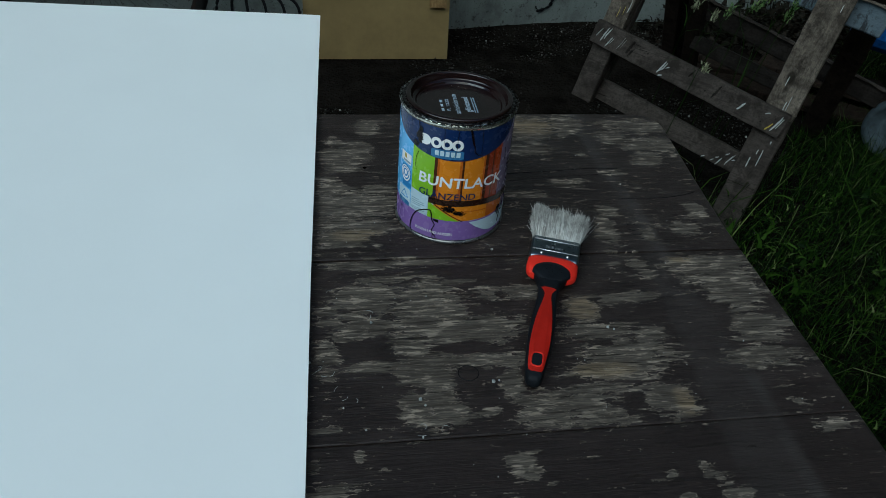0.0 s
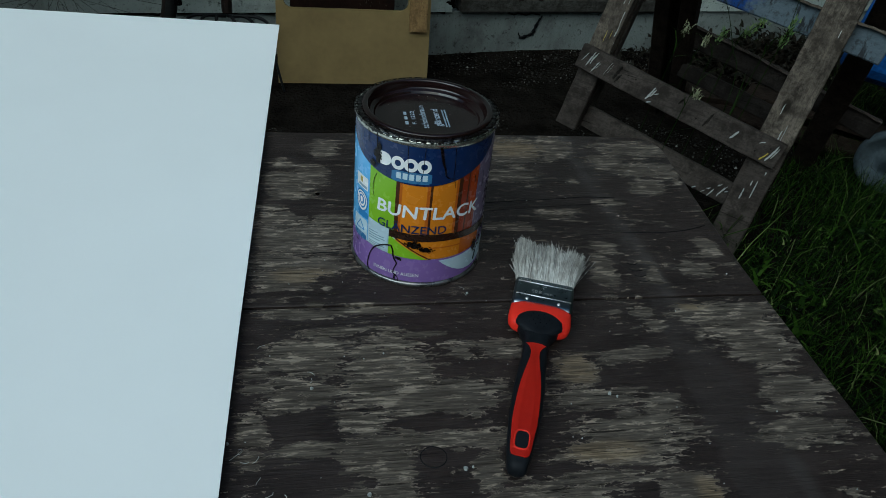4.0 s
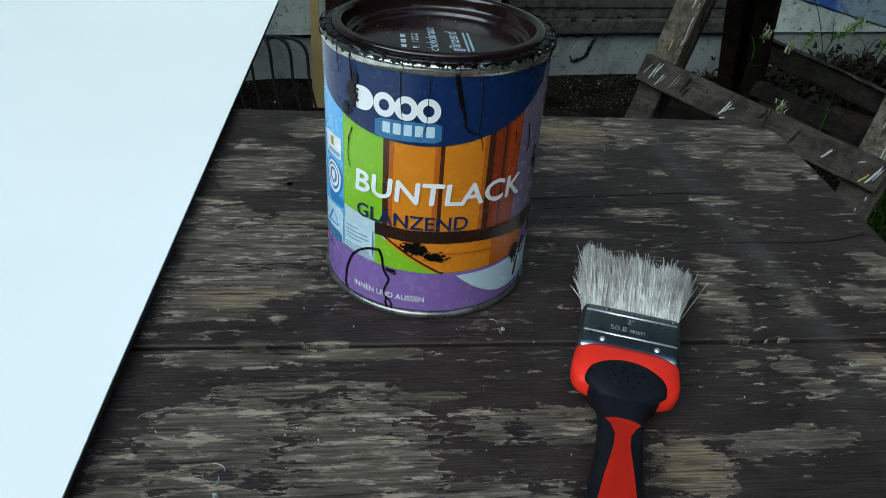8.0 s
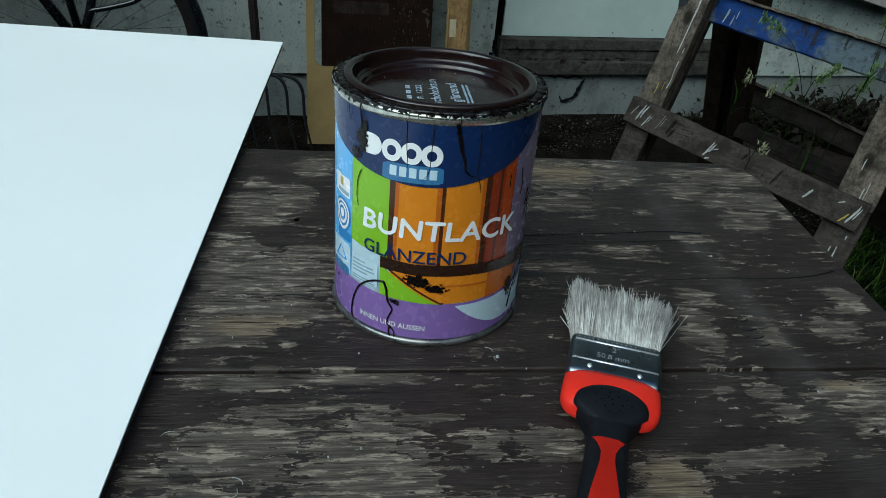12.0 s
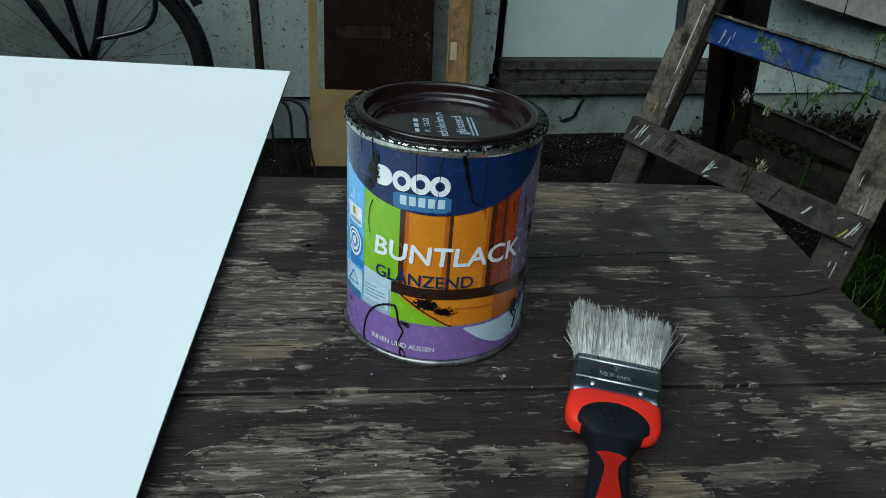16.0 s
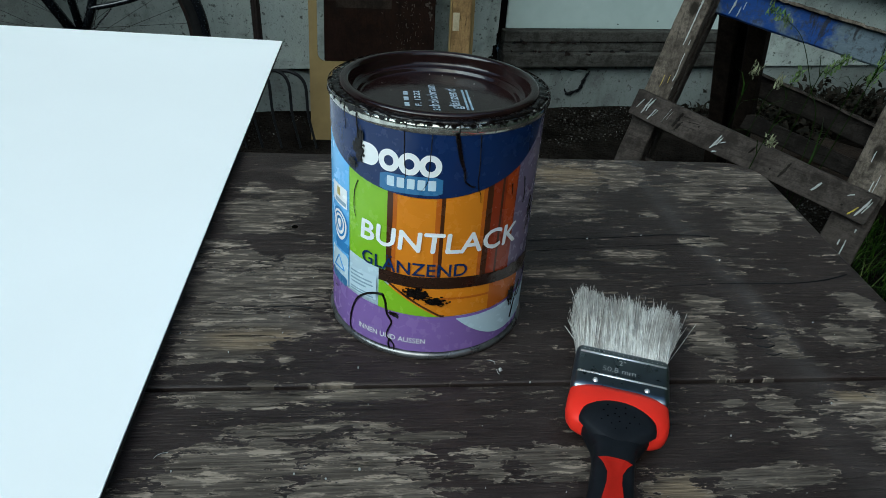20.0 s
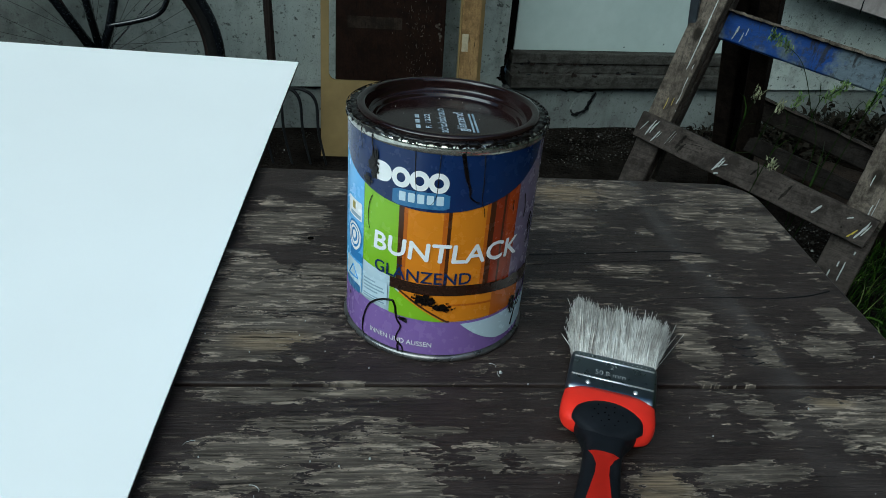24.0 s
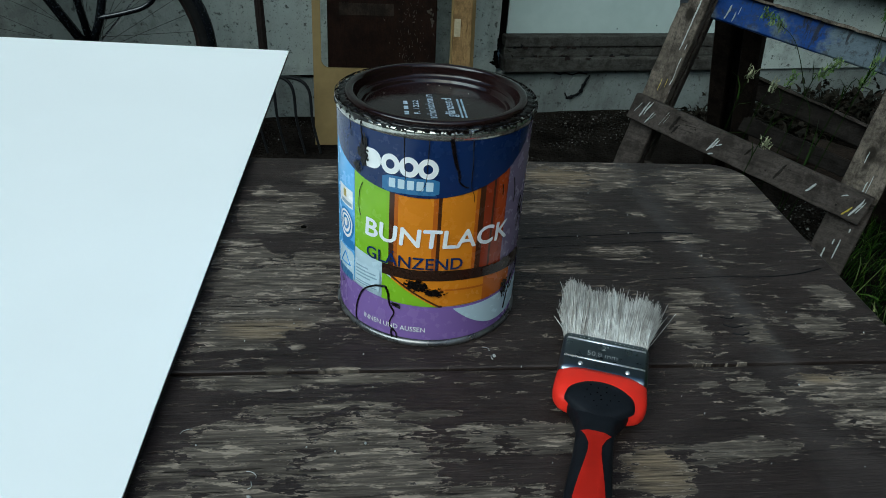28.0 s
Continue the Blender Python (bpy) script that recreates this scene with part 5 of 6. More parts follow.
def build_brush():
    brush = thing("paint_brush", "used flat paint brush, red and black handle, on the table", "paint brush")
    # handle: black grip with a red spine that widens to a waist and holds a hanging hole
    stations = [(0.0065, 0.0036, 0.0036, 0.0068), (0.0082, 0.0058, 0.0056, 0.0071), (0.0105, 0.0068, 0.0064, 0.0073), (0.018, 0.0082, 0.0072, 0.0080), (0.032, 0.0098, 0.0082, 0.0088), (0.050, 0.0112, 0.0092, 0.0098), (0.068, 0.0112, 0.0096, 0.0104), (0.084, 0.0104, 0.0092, 0.0106), (0.096, 0.0096, 0.0086, 0.0106), (0.106, 0.0095, 0.0083, 0.0105), (0.110, 0.0095, 0.0084, 0.0105), (0.114, 0.0099, 0.0085, 0.0103), (0.118, 0.0110, 0.0083, 0.0101), (0.122, 0.0132, 0.0080, 0.0099), (0.127, 0.0162, 0.0075, 0.0097), (0.133, 0.0175, 0.0070, 0.0095)]
    part("grip", hull(stations, 28), GRIP, brush, "black rubber grip", smooth=True)
    part("collar", hull([(0.1266, 0.0178, 0.0046, 0.0098), (0.1274, 0.0202, 0.0056, 0.0098), (0.1290, 0.0224, 0.0066, 0.0099), (0.1312, 0.0238, 0.0074, 0.0099), (0.1338, 0.0248, 0.0080, 0.0100), (0.1365, 0.0252, 0.0083, 0.0100), (0.1410, 0.0252, 0.0082, 0.0100), (0.1470, 0.0250, 0.0079, 0.0098), (0.1503, 0.0246, 0.0074, 0.0096)], 28), RED, brush, "red plastic collar", smooth=True)
    pad = bmesh.new()
    n = 36
    rings = []
    for f, z in ((1.0, 0.0150), (0.97, 0.0174), (0.86, 0.0186), (0.55, 0.0192)):
        ring = []
        for k in range(n):
            a = 2 * math.pi * k / n
            sy = math.sin(a)
            wide = 0.0185 if sy > -0.2 else 0.0185 - 0.0105 * (-sy - 0.2)
            ring.append(pad.verts.new((wide * f * math.cos(a), 0.1290 + f * (0.0130 if sy > 0 else 0.0145) * sy, z)))
        rings.append(ring)
    for p, q in zip(rings, rings[1:]):
        for k in range(n):
            pad.faces.new((p[k], p[(k + 1) % n], q[(k + 1) % n], q[k]))
    pad.faces.new(rings[-1])
    part("thumb_pad", pad, GRIP, brush, "black rubber thumb pad", smooth=True)
    # Dimples are small raised caps; only their dark colour makes them look hollow.
    for k in range(16):
        q = k * 2.39996
        rr = 0.0027 * math.sqrt(k)
        part("grip_dimple", lathe([(0, 0.0002), (0.0003, 0.00015), (0.00045, 0.0)], (rr * math.cos(q), 0.1300 + 0.75 * rr * math.sin(q), 0.01925 - 1.5 * rr * rr), 8), PITSHADE, brush)
    # red spine with a hole near the end
    prof = [(0.0130, 0.0034), (0.0140, 0.0054), (0.0160, 0.0064), (0.019, 0.0070), (0.030, 0.0079), (0.037, 0.0086), (0.046, 0.0086), (0.056, 0.0082), (0.066, 0.0074), (0.076, 0.0060), (0.085, 0.0044), (0.092, 0.0033), (0.097, 0.0033), (0.1015, 0.0052), (0.1055, 0.0078)]
    def crown(x, y):
        """The height of the grip's upper face."""
        for (y0, w0, h0, z0), (y1, w1, h1, z1) in zip(stations, stations[1:]):
            if y0 <= y <= y1:
                t = (y - y0) / (y1 - y0)
                w, h, z = w0 + (w1 - w0) * t, h0 + (h1 - h0) * t, z0 + (z1 - z0) * t
                return z + h * max(0.0, 1 - abs(x / w) ** 3.226) ** 0.31
        return 0.0
    def hole(y):
        """Half the width of the hanging hole, a rounded slot."""
        q = abs(y - 0.0240) / 0.0060
        return 0.0046 * (1 - q ** 3.2) ** (1 / 3.2) if q < 1 else 0.0
    bm = bmesh.new()
    rows = []
    for k in range(186):
        y = 0.0130 + 0.0005 * k
        w = float(np.interp(y, [p[0] for p in prof], [p[1] for p in prof]))
        inner = hole(y) or 0.0002
        rows.append((y, [bm.verts.new((x, y, crown(x, y) + 0.0008)) for x in (-w, -(w + inner) / 2, -inner, inner, (w + inner) / 2, w)]))
    for (y0, p), (y1, q) in zip(rows, rows[1:]):
        for i in range(5):
            if i == 2 and hole((y0 + y1) / 2):
                continue
            bm.faces.new((p[i], p[i + 1], q[i + 1], q[i]))
    bmesh.ops.solidify(bm, geom=list(bm.faces), thickness=0.0022)
    part("spine", bm, RED, brush, "red plastic spine with a hanging hole", smooth=False)
    brim = [(math.copysign(abs(math.cos(q)) ** 0.62, math.cos(q)) * 0.0050, 0.0240 + math.copysign(abs(math.sin(q)) ** 0.62, math.sin(q)) * 0.0064) for q in (2 * math.pi * k / 40 for k in range(40))]
    part("hole_rim", tube([(x, y, crown(x, y) + 0.0008) for x, y in brim], 0.0007, 6, close=True), RED, brush, smooth=True)
    # ferrule
    bm = box(-0.0248, 0.0248, 0.1475, 0.1795, 0.0022, 0.0170, 0.0045, 4)
    fer = part("ferrule", bm, FERRULE, brush, "stamped bright metal ferrule", smooth=True)
    for y in (0.1580, 0.1730):
        part("bead", tube([(-0.0225, y, 0.0168), (0.0225, y, 0.0168)], 0.0007, 8), GLINT, fer, smooth=True)
    for x in (-0.0130, 0.0130):
        part("rivet", lathe([(0, 0.0012), (0.0010, 0.0009), (0.0015, 0.0)], (x, 0.1532, 0.0169), 14), GLINT, fer, smooth=True)
    for k in range(17):
        part("stud", lathe([(0, 0.0004), (0.0004, 0.0)], (-0.0205 + 0.00256 * k, 0.1752, 0.0169), 8), GLINT, fer)
    for text, x, y, s in (("2\"", -0.0020, 0.1672, 0.0050), ("50.8 mm", -0.0100, 0.1612, 0.0052)):
        bm, w, h = letters(text)
        for v in bm.verts:
            v.co = (x + v.co.x * s * 0.95, y + v.co.y * s, 0.01715)
        part("stamp", bm, GLINT, fer, "size marking, its embossed glint drawn as flat pale letters")
    # bristles
    verts, faces = [], []
    tufts = []
    for i in range(150):
        u, w = random.uniform(-0.95, 0.95), random.uniform(-1, 1)
        tufts.append((u, w, random.gauss(0, 0.0021), random.gauss(0, 0.0030), random.gauss(0, 0.0010), random.uniform(0.25, 0.75)))
    for i in range(11000):
        tu, tw, lean_by, longer, up, pull = tufts[random.randrange(150)]
        u, w = max(-1.0, min(1.0, tu + random.gauss(0, 0.065))), max(-1.0, min(1.0, tw + random.gauss(0, 0.30)))
        x0, z0 = u * 0.0232, 0.0095 + w * 0.0062
        ln = 0.0480 + longer + 0.004 * noise.noise((u * 2.6, w, 1)) + random.gauss(0, 0.0026) - 0.003 * u - (0.010 * random.random() if random.random() < 0.25 else 0.0)
        spread = u * 0.0072 + lean_by + (tu - u) * 0.0232 * pull + random.gauss(0, 0.0011)
        rise = w * 0.0015 + up + random.gauss(0, 0.0008) - 0.0005
        if random.random() < 0.03:
            spread += random.gauss(0, 0.0035)
            ln += random.uniform(-0.004, 0.008)
        r = random.uniform(0.00013, 0.00027) * (1.5 if random.random() < 0.25 else 1)
        b = len(verts)
        for k in range(4):
            t = k / 3
            x = x0 + spread * t ** 1.4
            z = max(0.0006, z0 + rise * t - 0.0030 * t * t)
            rr = r * (1 - 0.5 * t)
            verts += [(x - rr, 0.177 + ln * t, z), (x + rr, 0.177 + ln * t, z), (x, 0.177 + ln * t, z + rr * 1.6)]
        for k in range(3):
            a = b + 3 * k
            faces += [(a, a + 1, a + 4, a + 3), (a + 1, a + 2, a + 5, a + 4), (a + 2, a, a + 3, a + 5)]
    for u, sp, ln in ((-0.98, -0.010, 0.052), (1.0, 0.014, 0.058), (0.96, 0.020, 0.050), (-0.5, -0.006, 0.062), (0.1, 0.002, 0.061)):
        b = len(verts)
        for k in range(4):
            t = k / 3
            x, y, z = u * 0.0228 + sp * t, 0.177 + ln * t, 0.012 - 0.004 * t
            verts += [(x - 0.00012, y, z), (x + 0.00012, y, z), (x, y, z + 0.0002)]
        for k in range(3):
            a = b + 3 * k
            faces += [(a, a + 1, a + 4, a + 3), (a + 1, a + 2, a + 5, a + 4), (a + 2, a, a + 3, a + 5)]
    me = bpy.data.meshes.new("bristles")
    me.from_pydata(verts, [], faces)
    me.materials.append(BRISTLE)
    br = new("bristles", me)
    br.parent = brush
    tagged(br, "splayed off-white bristles")
    brush.matrix_basis = pose(0.0906, 0.3502, TOP + 0.0003, 0, 0, -20.4) @ Matrix.Diagonal((0.965, 1.075, 1.0, 1.0))


build_brush()


# ---- sawhorse ----
NF = Vector((0.707, 0.707, -0.28))


def build_sawhorse():
    s = thing("sawhorse", "weathered wooden sawhorse with chipped blue top beam and paint splashes", "sawhorse", (0.85, 1.55, 0))
    part("leg", beam((0.740, 1.787, 0.362), (0.848, 1.860, 0.80), 0.066, 0.036, NF, 0.002, 0.0012, 22), SAWLEG, s)
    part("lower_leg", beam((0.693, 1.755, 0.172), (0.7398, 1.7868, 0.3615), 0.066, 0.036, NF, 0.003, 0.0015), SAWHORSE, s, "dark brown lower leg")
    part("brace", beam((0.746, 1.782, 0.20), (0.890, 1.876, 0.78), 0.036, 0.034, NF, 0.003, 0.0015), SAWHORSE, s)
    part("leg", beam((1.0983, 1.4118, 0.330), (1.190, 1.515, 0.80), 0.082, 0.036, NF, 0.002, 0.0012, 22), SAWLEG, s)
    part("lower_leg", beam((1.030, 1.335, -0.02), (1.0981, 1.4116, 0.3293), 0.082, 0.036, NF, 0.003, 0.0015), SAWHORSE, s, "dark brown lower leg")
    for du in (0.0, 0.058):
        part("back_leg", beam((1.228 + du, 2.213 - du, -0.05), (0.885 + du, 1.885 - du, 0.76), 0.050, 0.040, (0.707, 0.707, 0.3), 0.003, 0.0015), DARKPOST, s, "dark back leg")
    part("back_leg", beam((1.271, 2.208, -0.05), (0.928, 1.880, 0.76), 0.020, 0.025, (0.707, 0.707, 0.3), 0.003, 0.0015), DARKRAIL, s)
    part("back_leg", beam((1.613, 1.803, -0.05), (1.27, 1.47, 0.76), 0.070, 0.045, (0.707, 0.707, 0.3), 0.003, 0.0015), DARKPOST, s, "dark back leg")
    off = -0.03
    p0, p1 = Vector((0.716 + off * .7, 1.818 + off * .7, 0.377)), Vector((1.120 + off * .7, 1.390 + off * .7, 0.324))
    rail = part("rail", beam(p0, p1, 0.066, 0.024, NF, 0.002, 0.0009, 24), SAWHORSE, s, "paint-splashed lower rail")
    face = NF.normalized()
    d = (p1 - p0).normalized()
    w = face.cross(d).normalized()
    if w.z < 0:
        w = -w
    for t, lo, hi, wide, mat in ((0.030, -0.010, 0.016, 0.004, SPLASH), (0.060, -0.018, 0.026, 0.007, SPLASH), (0.075, 0.000, 0.028, 0.006, SPLASH), (0.095, -0.026, 0.006, 0.005, SPLASH), (0.155, -0.018, 0.022, 0.0015, SPLASH), (0.385, -0.024, 0.014, 0.009, SPLASH), (0.410, -0.004, 0.004, 0.004, SPLASH), (0.395, -0.030, -0.024, 0.006, SPLASH), (0.790, -0.012, 0.012, 0.008, SPLASH), (0.905, 0.010, 0.018, 0.005, SPLASH), (0.960, -0.022, 0.024, 0.007, SPLASH), (0.938, -0.026, -0.002, 0.007, YELLOW)):
        q = p0.lerp(p1, t) - face * 0.0132
        part("paint_splash", stroke(q + w * lo - d * 0.003, q + w * hi + d * 0.008, wide * 0.55, NF), mat, rail)
        if hi - lo > 0.03:
            part("paint_splash", stroke(q + w * (lo * 0.5) + d * 0.006, q + w * (hi * 0.8) + d * 0.013, wide * 0.35, NF), mat, rail)
    for t, h in ((0.05, 0.012), (0.09, -0.014), (0.30, 0.010), (0.62, -0.008), (0.90, -0.012), (0.95, 0.010)):
        q = p0.lerp(p1, t) - face * 0.0122 + w * h
        part("nail", tube([q, q - face * 0.0012], 0.0026, 8), RUST, rail)
    for t, lo, hi, wide in ((0.20, -0.016, 0.024, 0.007), (0.215, -0.022, 0.004, 0.005), (0.66, -0.018, 0.022, 0.006), (0.52, 0.004, 0.030, 0.004)):
        q = p0.lerp(p1, t) - face * 0.0122
        part("stain", stroke(q + w * lo, q + w * hi + d * 0.010, wide, NF), DARKRAIL, rail)
    q0, q1 = Vector((0.651, 1.722, -0.02)), Vector((0.849, 1.859, 0.80))
    ld = (q1 - q0).normalized()
    lw = face.cross(ld).normalized()
    for t0, t1, side, wide, mat in ((0.66, 0.86, -0.010, 0.004, SPLASH), (0.60, 0.68, -0.022, 0.0025, SPLASH), (0.57, 0.60, -0.024, 0.002, SPLASH), (0.56, 0.575, -0.022, 0.003, SPLASH), (0.53, 0.570, 0.002, 0.0016, YELLOW), (0.55, 0.575, -0.012, 0.0012, YELLOW), (0.27, 0.30, 0.026, 0.006, SPLASH), (0.29, 0.35, 0.030, 0.003, SPLASH)):
        a, b = q0.lerp(q1, t0) - face * 0.0182 - lw * side, q0.lerp(q1, t1) - face * 0.0182 - lw * side
        part("paint_splash", stroke(a, b, wide, NF), mat, s)
    r0, r1 = Vector((1.030, 1.335, -0.02)), Vector((1.190, 1.515, 0.80))
    for t0, t1, side, wide in ((0.25, 0.285, 0.012, 0.003), (0.265, 0.32, -0.010, 0.0025), (0.30, 0.315, 0.002, 0.003), (0.345, 0.355, -0.018, 0.003), (0.44, 0.48, -0.006, 0.0025), (0.452, 0.50, -0.012, 0.0015), (0.52, 0.55, 0.016, 0.002)):
        a, b = r0.lerp(r1, t0) - face * 0.0192 - lw * side, r0.lerp(r1, t1) - face * 0.0192 - lw * side
        part("paint_splash", stroke(a, b, wide, NF), SPLASH, s)
    part("rail", beam((0.735, 1.768, 0.206), (1.062, 1.428, 0.162), 0.062, 0.022, NF, 0.003, 0.001), SAWHORSE, s)
    b = part("top_beam", beam((0.842, 1.872, 0.628), (1.275, 1.415, 0.590), 0.068, 0.045, NF, 0.003, 0.0012, 24), WORN_BLUE, s, "chipped blue painted top beam")
    part("splintered_edge", beam((0.842, 1.868, 0.664), (1.275, 1.411, 0.626), 0.006, 0.047, NF, 0.0, 0.0013, 60), SAWLEG, b, "grey splintered top edge")
    for x0, z0, x1, z1, wide in ((0.872, 0.640, 0.866, 0.606, 0.004), (0.882, 0.628, 0.879, 0.604, 0.003), (0.888, 0.640, 0.886, 0.622, 0.002)):
        part("paint_splash", stroke(Vector((x0, 2.712 - x0 * 1.02 - 0.035, z0)), Vector((x1, 2.712 - x1 * 1.02 - 0.035, z1)), wide, NF), SPLASH, b)
    e0, e1 = Vector((0.735, 1.768, 0.206)), Vector((1.062, 1.428, 0.162))
    for t, lo, hi, wide in ((0.81, -0.030, -0.022, 0.003), (0.865, -0.028, -0.018, 0.002), (0.885, -0.012, -0.006, 0.003), (0.905, -0.030, -0.004, 0.003), (0.93, 0.008, 0.018, 0.003), (0.952, -0.018, 0.014, 0.003), (0.962, -0.004, 0.020, 0.002), (0.976, 0.002, 0.008, 0.003)):
        q = e0.lerp(e1, t) - face * 0.0122
        part("paint_splash", stroke(q + w * lo - d * 0.004, q + w * hi + d * 0.004, wide, NF), SPLASH, s)
    part("bracket", beam((0.775, 1.862, 0.72), (0.786, 1.846, 0.618), 0.022, 0.030, NF, 0.002), STEELGREY, s, "dark blue-grey metal bracket")
    # The shade behind the sawhorse is put into the back rails' darker colour.
    part("back_rail", beam((1.150, 2.010, 0.240), (1.40, 1.76, 0.200), 0.050, 0.024, NF, 0.003, 0.001), DARKRAIL, s)
    part("back_rail", beam((1.165, 2.035, 0.345), (1.60, 1.60, 0.258), 0.060, 0.035, NF, 0.003, 0.003), DARKRAIL, s)
    part("splintered_edge", beam((1.166, 2.034, 0.378), (1.601, 1.599, 0.291), 0.006, 0.036, NF, 0.0, 0.0018, 24), SAWHORSE, s)


build_sawhorse()
settle("sawhorse", AT_SAWHORSE)


# ---- fibreboard frame and brown panel leaning on the wall ----
def lean(bm):
    bm.transform(Matrix.Translation((-0.146, 2.605, 0)) @ Matrix.Rotation(0.030, 4, "Z") @ Matrix.Rotation(-math.atan(0.15), 4, "X"))
    return bm


def build_leaning():
    f = thing("fibreboard_frame", "yellow-brown fibreboard frame with a rounded cut-out, leaning on the wall", "board", (0.12, 2.605, 0))
    x0, x1, z0, z1 = 0.0, 0.545, 0.003, 1.20
    hx0, hx1, hz0, r = 0.027, 0.464, 0.268, 0.027
    lower = [(x0, z0), (x1, z0), (x1, hz0 + r), (hx1, hz0 + r)]
    lower += [(hx1 - r + r * math.cos(q), hz0 + r - r * math.sin(q)) for q in (math.pi / 2 * k / 5 for k in range(1, 6))]
    lower += [(hx0 + r - r * math.sin(q), hz0 + r - r * math.cos(q)) for q in (math.pi / 2 * k / 5 for k in range(0, 6))]
    lower += [(x0, hz0 + r)]
    def slab(outline, t0, t1, mat, parent, name, label=""):
        b = prism(outline, 0, 1)
        for v in b.verts:
            x, z, k = v.co
            v.co = (x, t0 + (t1 - t0) * k, z)
        return part(name, lean(b), mat, parent, label)
    slab(lower, 0.0, 0.016, MDF, f, "panel")
    slab([(x0, hz0 + r), (hx0, hz0 + r), (hx0, z1), (x0, z1)], 0.0, 0.016, MDF, f, "panel")
    slab([(hx1, hz0 + r), (x1, hz0 + r), (x1, z1), (hx1, z1)], 0.0, 0.016, MDF, f, "panel")
    slab([(0.468, 0.20), (0.530, 0.20), (0.530, z1), (0.468, z1)], -0.018, -0.0005, LATH, f, "lath", "yellowish planed lath")
    slab([(0.471, 0.383), (0.492, 0.383), (0.492, 0.440), (0.471, 0.440)], -0.021, -0.0185, HINGE, f, "hinge", "small pale metal hinge")
    g = thing("brown_panel", "dark brown varnished panel leaning behind the fibreboard frame", "panel", (0.10, 2.65, 0))
    slab([(0.049, 0.02), (0.416, 0.02), (0.416, 1.15), (0.049, 1.15)], 0.020, 0.040, BROWN, g, "face")
    slab([(0.088, 0.440), (0.270, 0.440), (0.270, 0.478), (0.088, 0.478)], 0.0185, 0.0198, DARKPOST, g, "cross_strip")


build_leaning()


def build_scuffs(parent):
    rnd = random.Random(4)
    sp = bmesh.new()
    for k in range(170):
        x, z = rnd.gauss(0.330, 0.037), rnd.uniform(0.28, 0.64)
        b = lean(beam((x, 0.0194, z), (x + rnd.gauss(0, 0.003), 0.0194, z + rnd.gauss(0, 0.006)), rnd.uniform(0.0004, 0.0016), 0.0006, (0, 1, 0), 0.0))
        me = bpy.data.meshes.new("one")
        b.to_mesh(me)
        b.free()
        sp.from_mesh(me)
        bpy.data.meshes.remove(me)
    for k in range(9):
        x, z = rnd.gauss(0.394, 0.007), rnd.gauss(0.435, 0.016)
        chip = stroke((x, 0.0194, z), (x + rnd.uniform(-0.008, 0.008), 0.0194, z + rnd.uniform(0.006, 0.014)), rnd.uniform(0.004, 0.010), (0, 1, 0))
        part("chip", lean(chip), SAWLEG, parent)
    tagged(part("scuffs", sp, SAWLEG, parent), "pale scratches and scuffs", "", "", "stuff")


build_scuffs(bpy.data.objects["brown_panel"])


# ---- hay fork leaning on the wall ----
def build_fork():
    f = thing("garden_fork", "rusty hay fork with curved tines, leaning on the wall", "garden fork", (-0.30, 2.30, 0))
    part("handle", tube([(-0.327, 2.315, 0.27), (-0.345, 2.375, 0.62), (-0.37, 2.41, 1.25)], 0.014, 10), RUST, f, "dark worn handle")
    part("socket", tube([(-0.330, 2.31, 0.235), (-0.329, 2.312, 0.30)], 0.017, 10), RUST, f)
    for i, dx in enumerate((-0.16, -0.11, -0.06, 0.0, 0.06, 0.11)):
        xb = -0.32 + dx
        pts = curve_points([(-0.325 + dx * 0.15, 2.30, 0.225), (-0.315 + dx * 0.75, 2.285, 0.228), (xb + 0.02, 2.27, 0.195), (xb + 0.030, 2.245, 0.10), (xb + 0.055, 2.215, 0.0)], 6)
        part("tine", tube(pts, 0.0062, 8, taper=0.004), BLACK, f)


build_fork()
settle("garden_fork", AT_FORK)


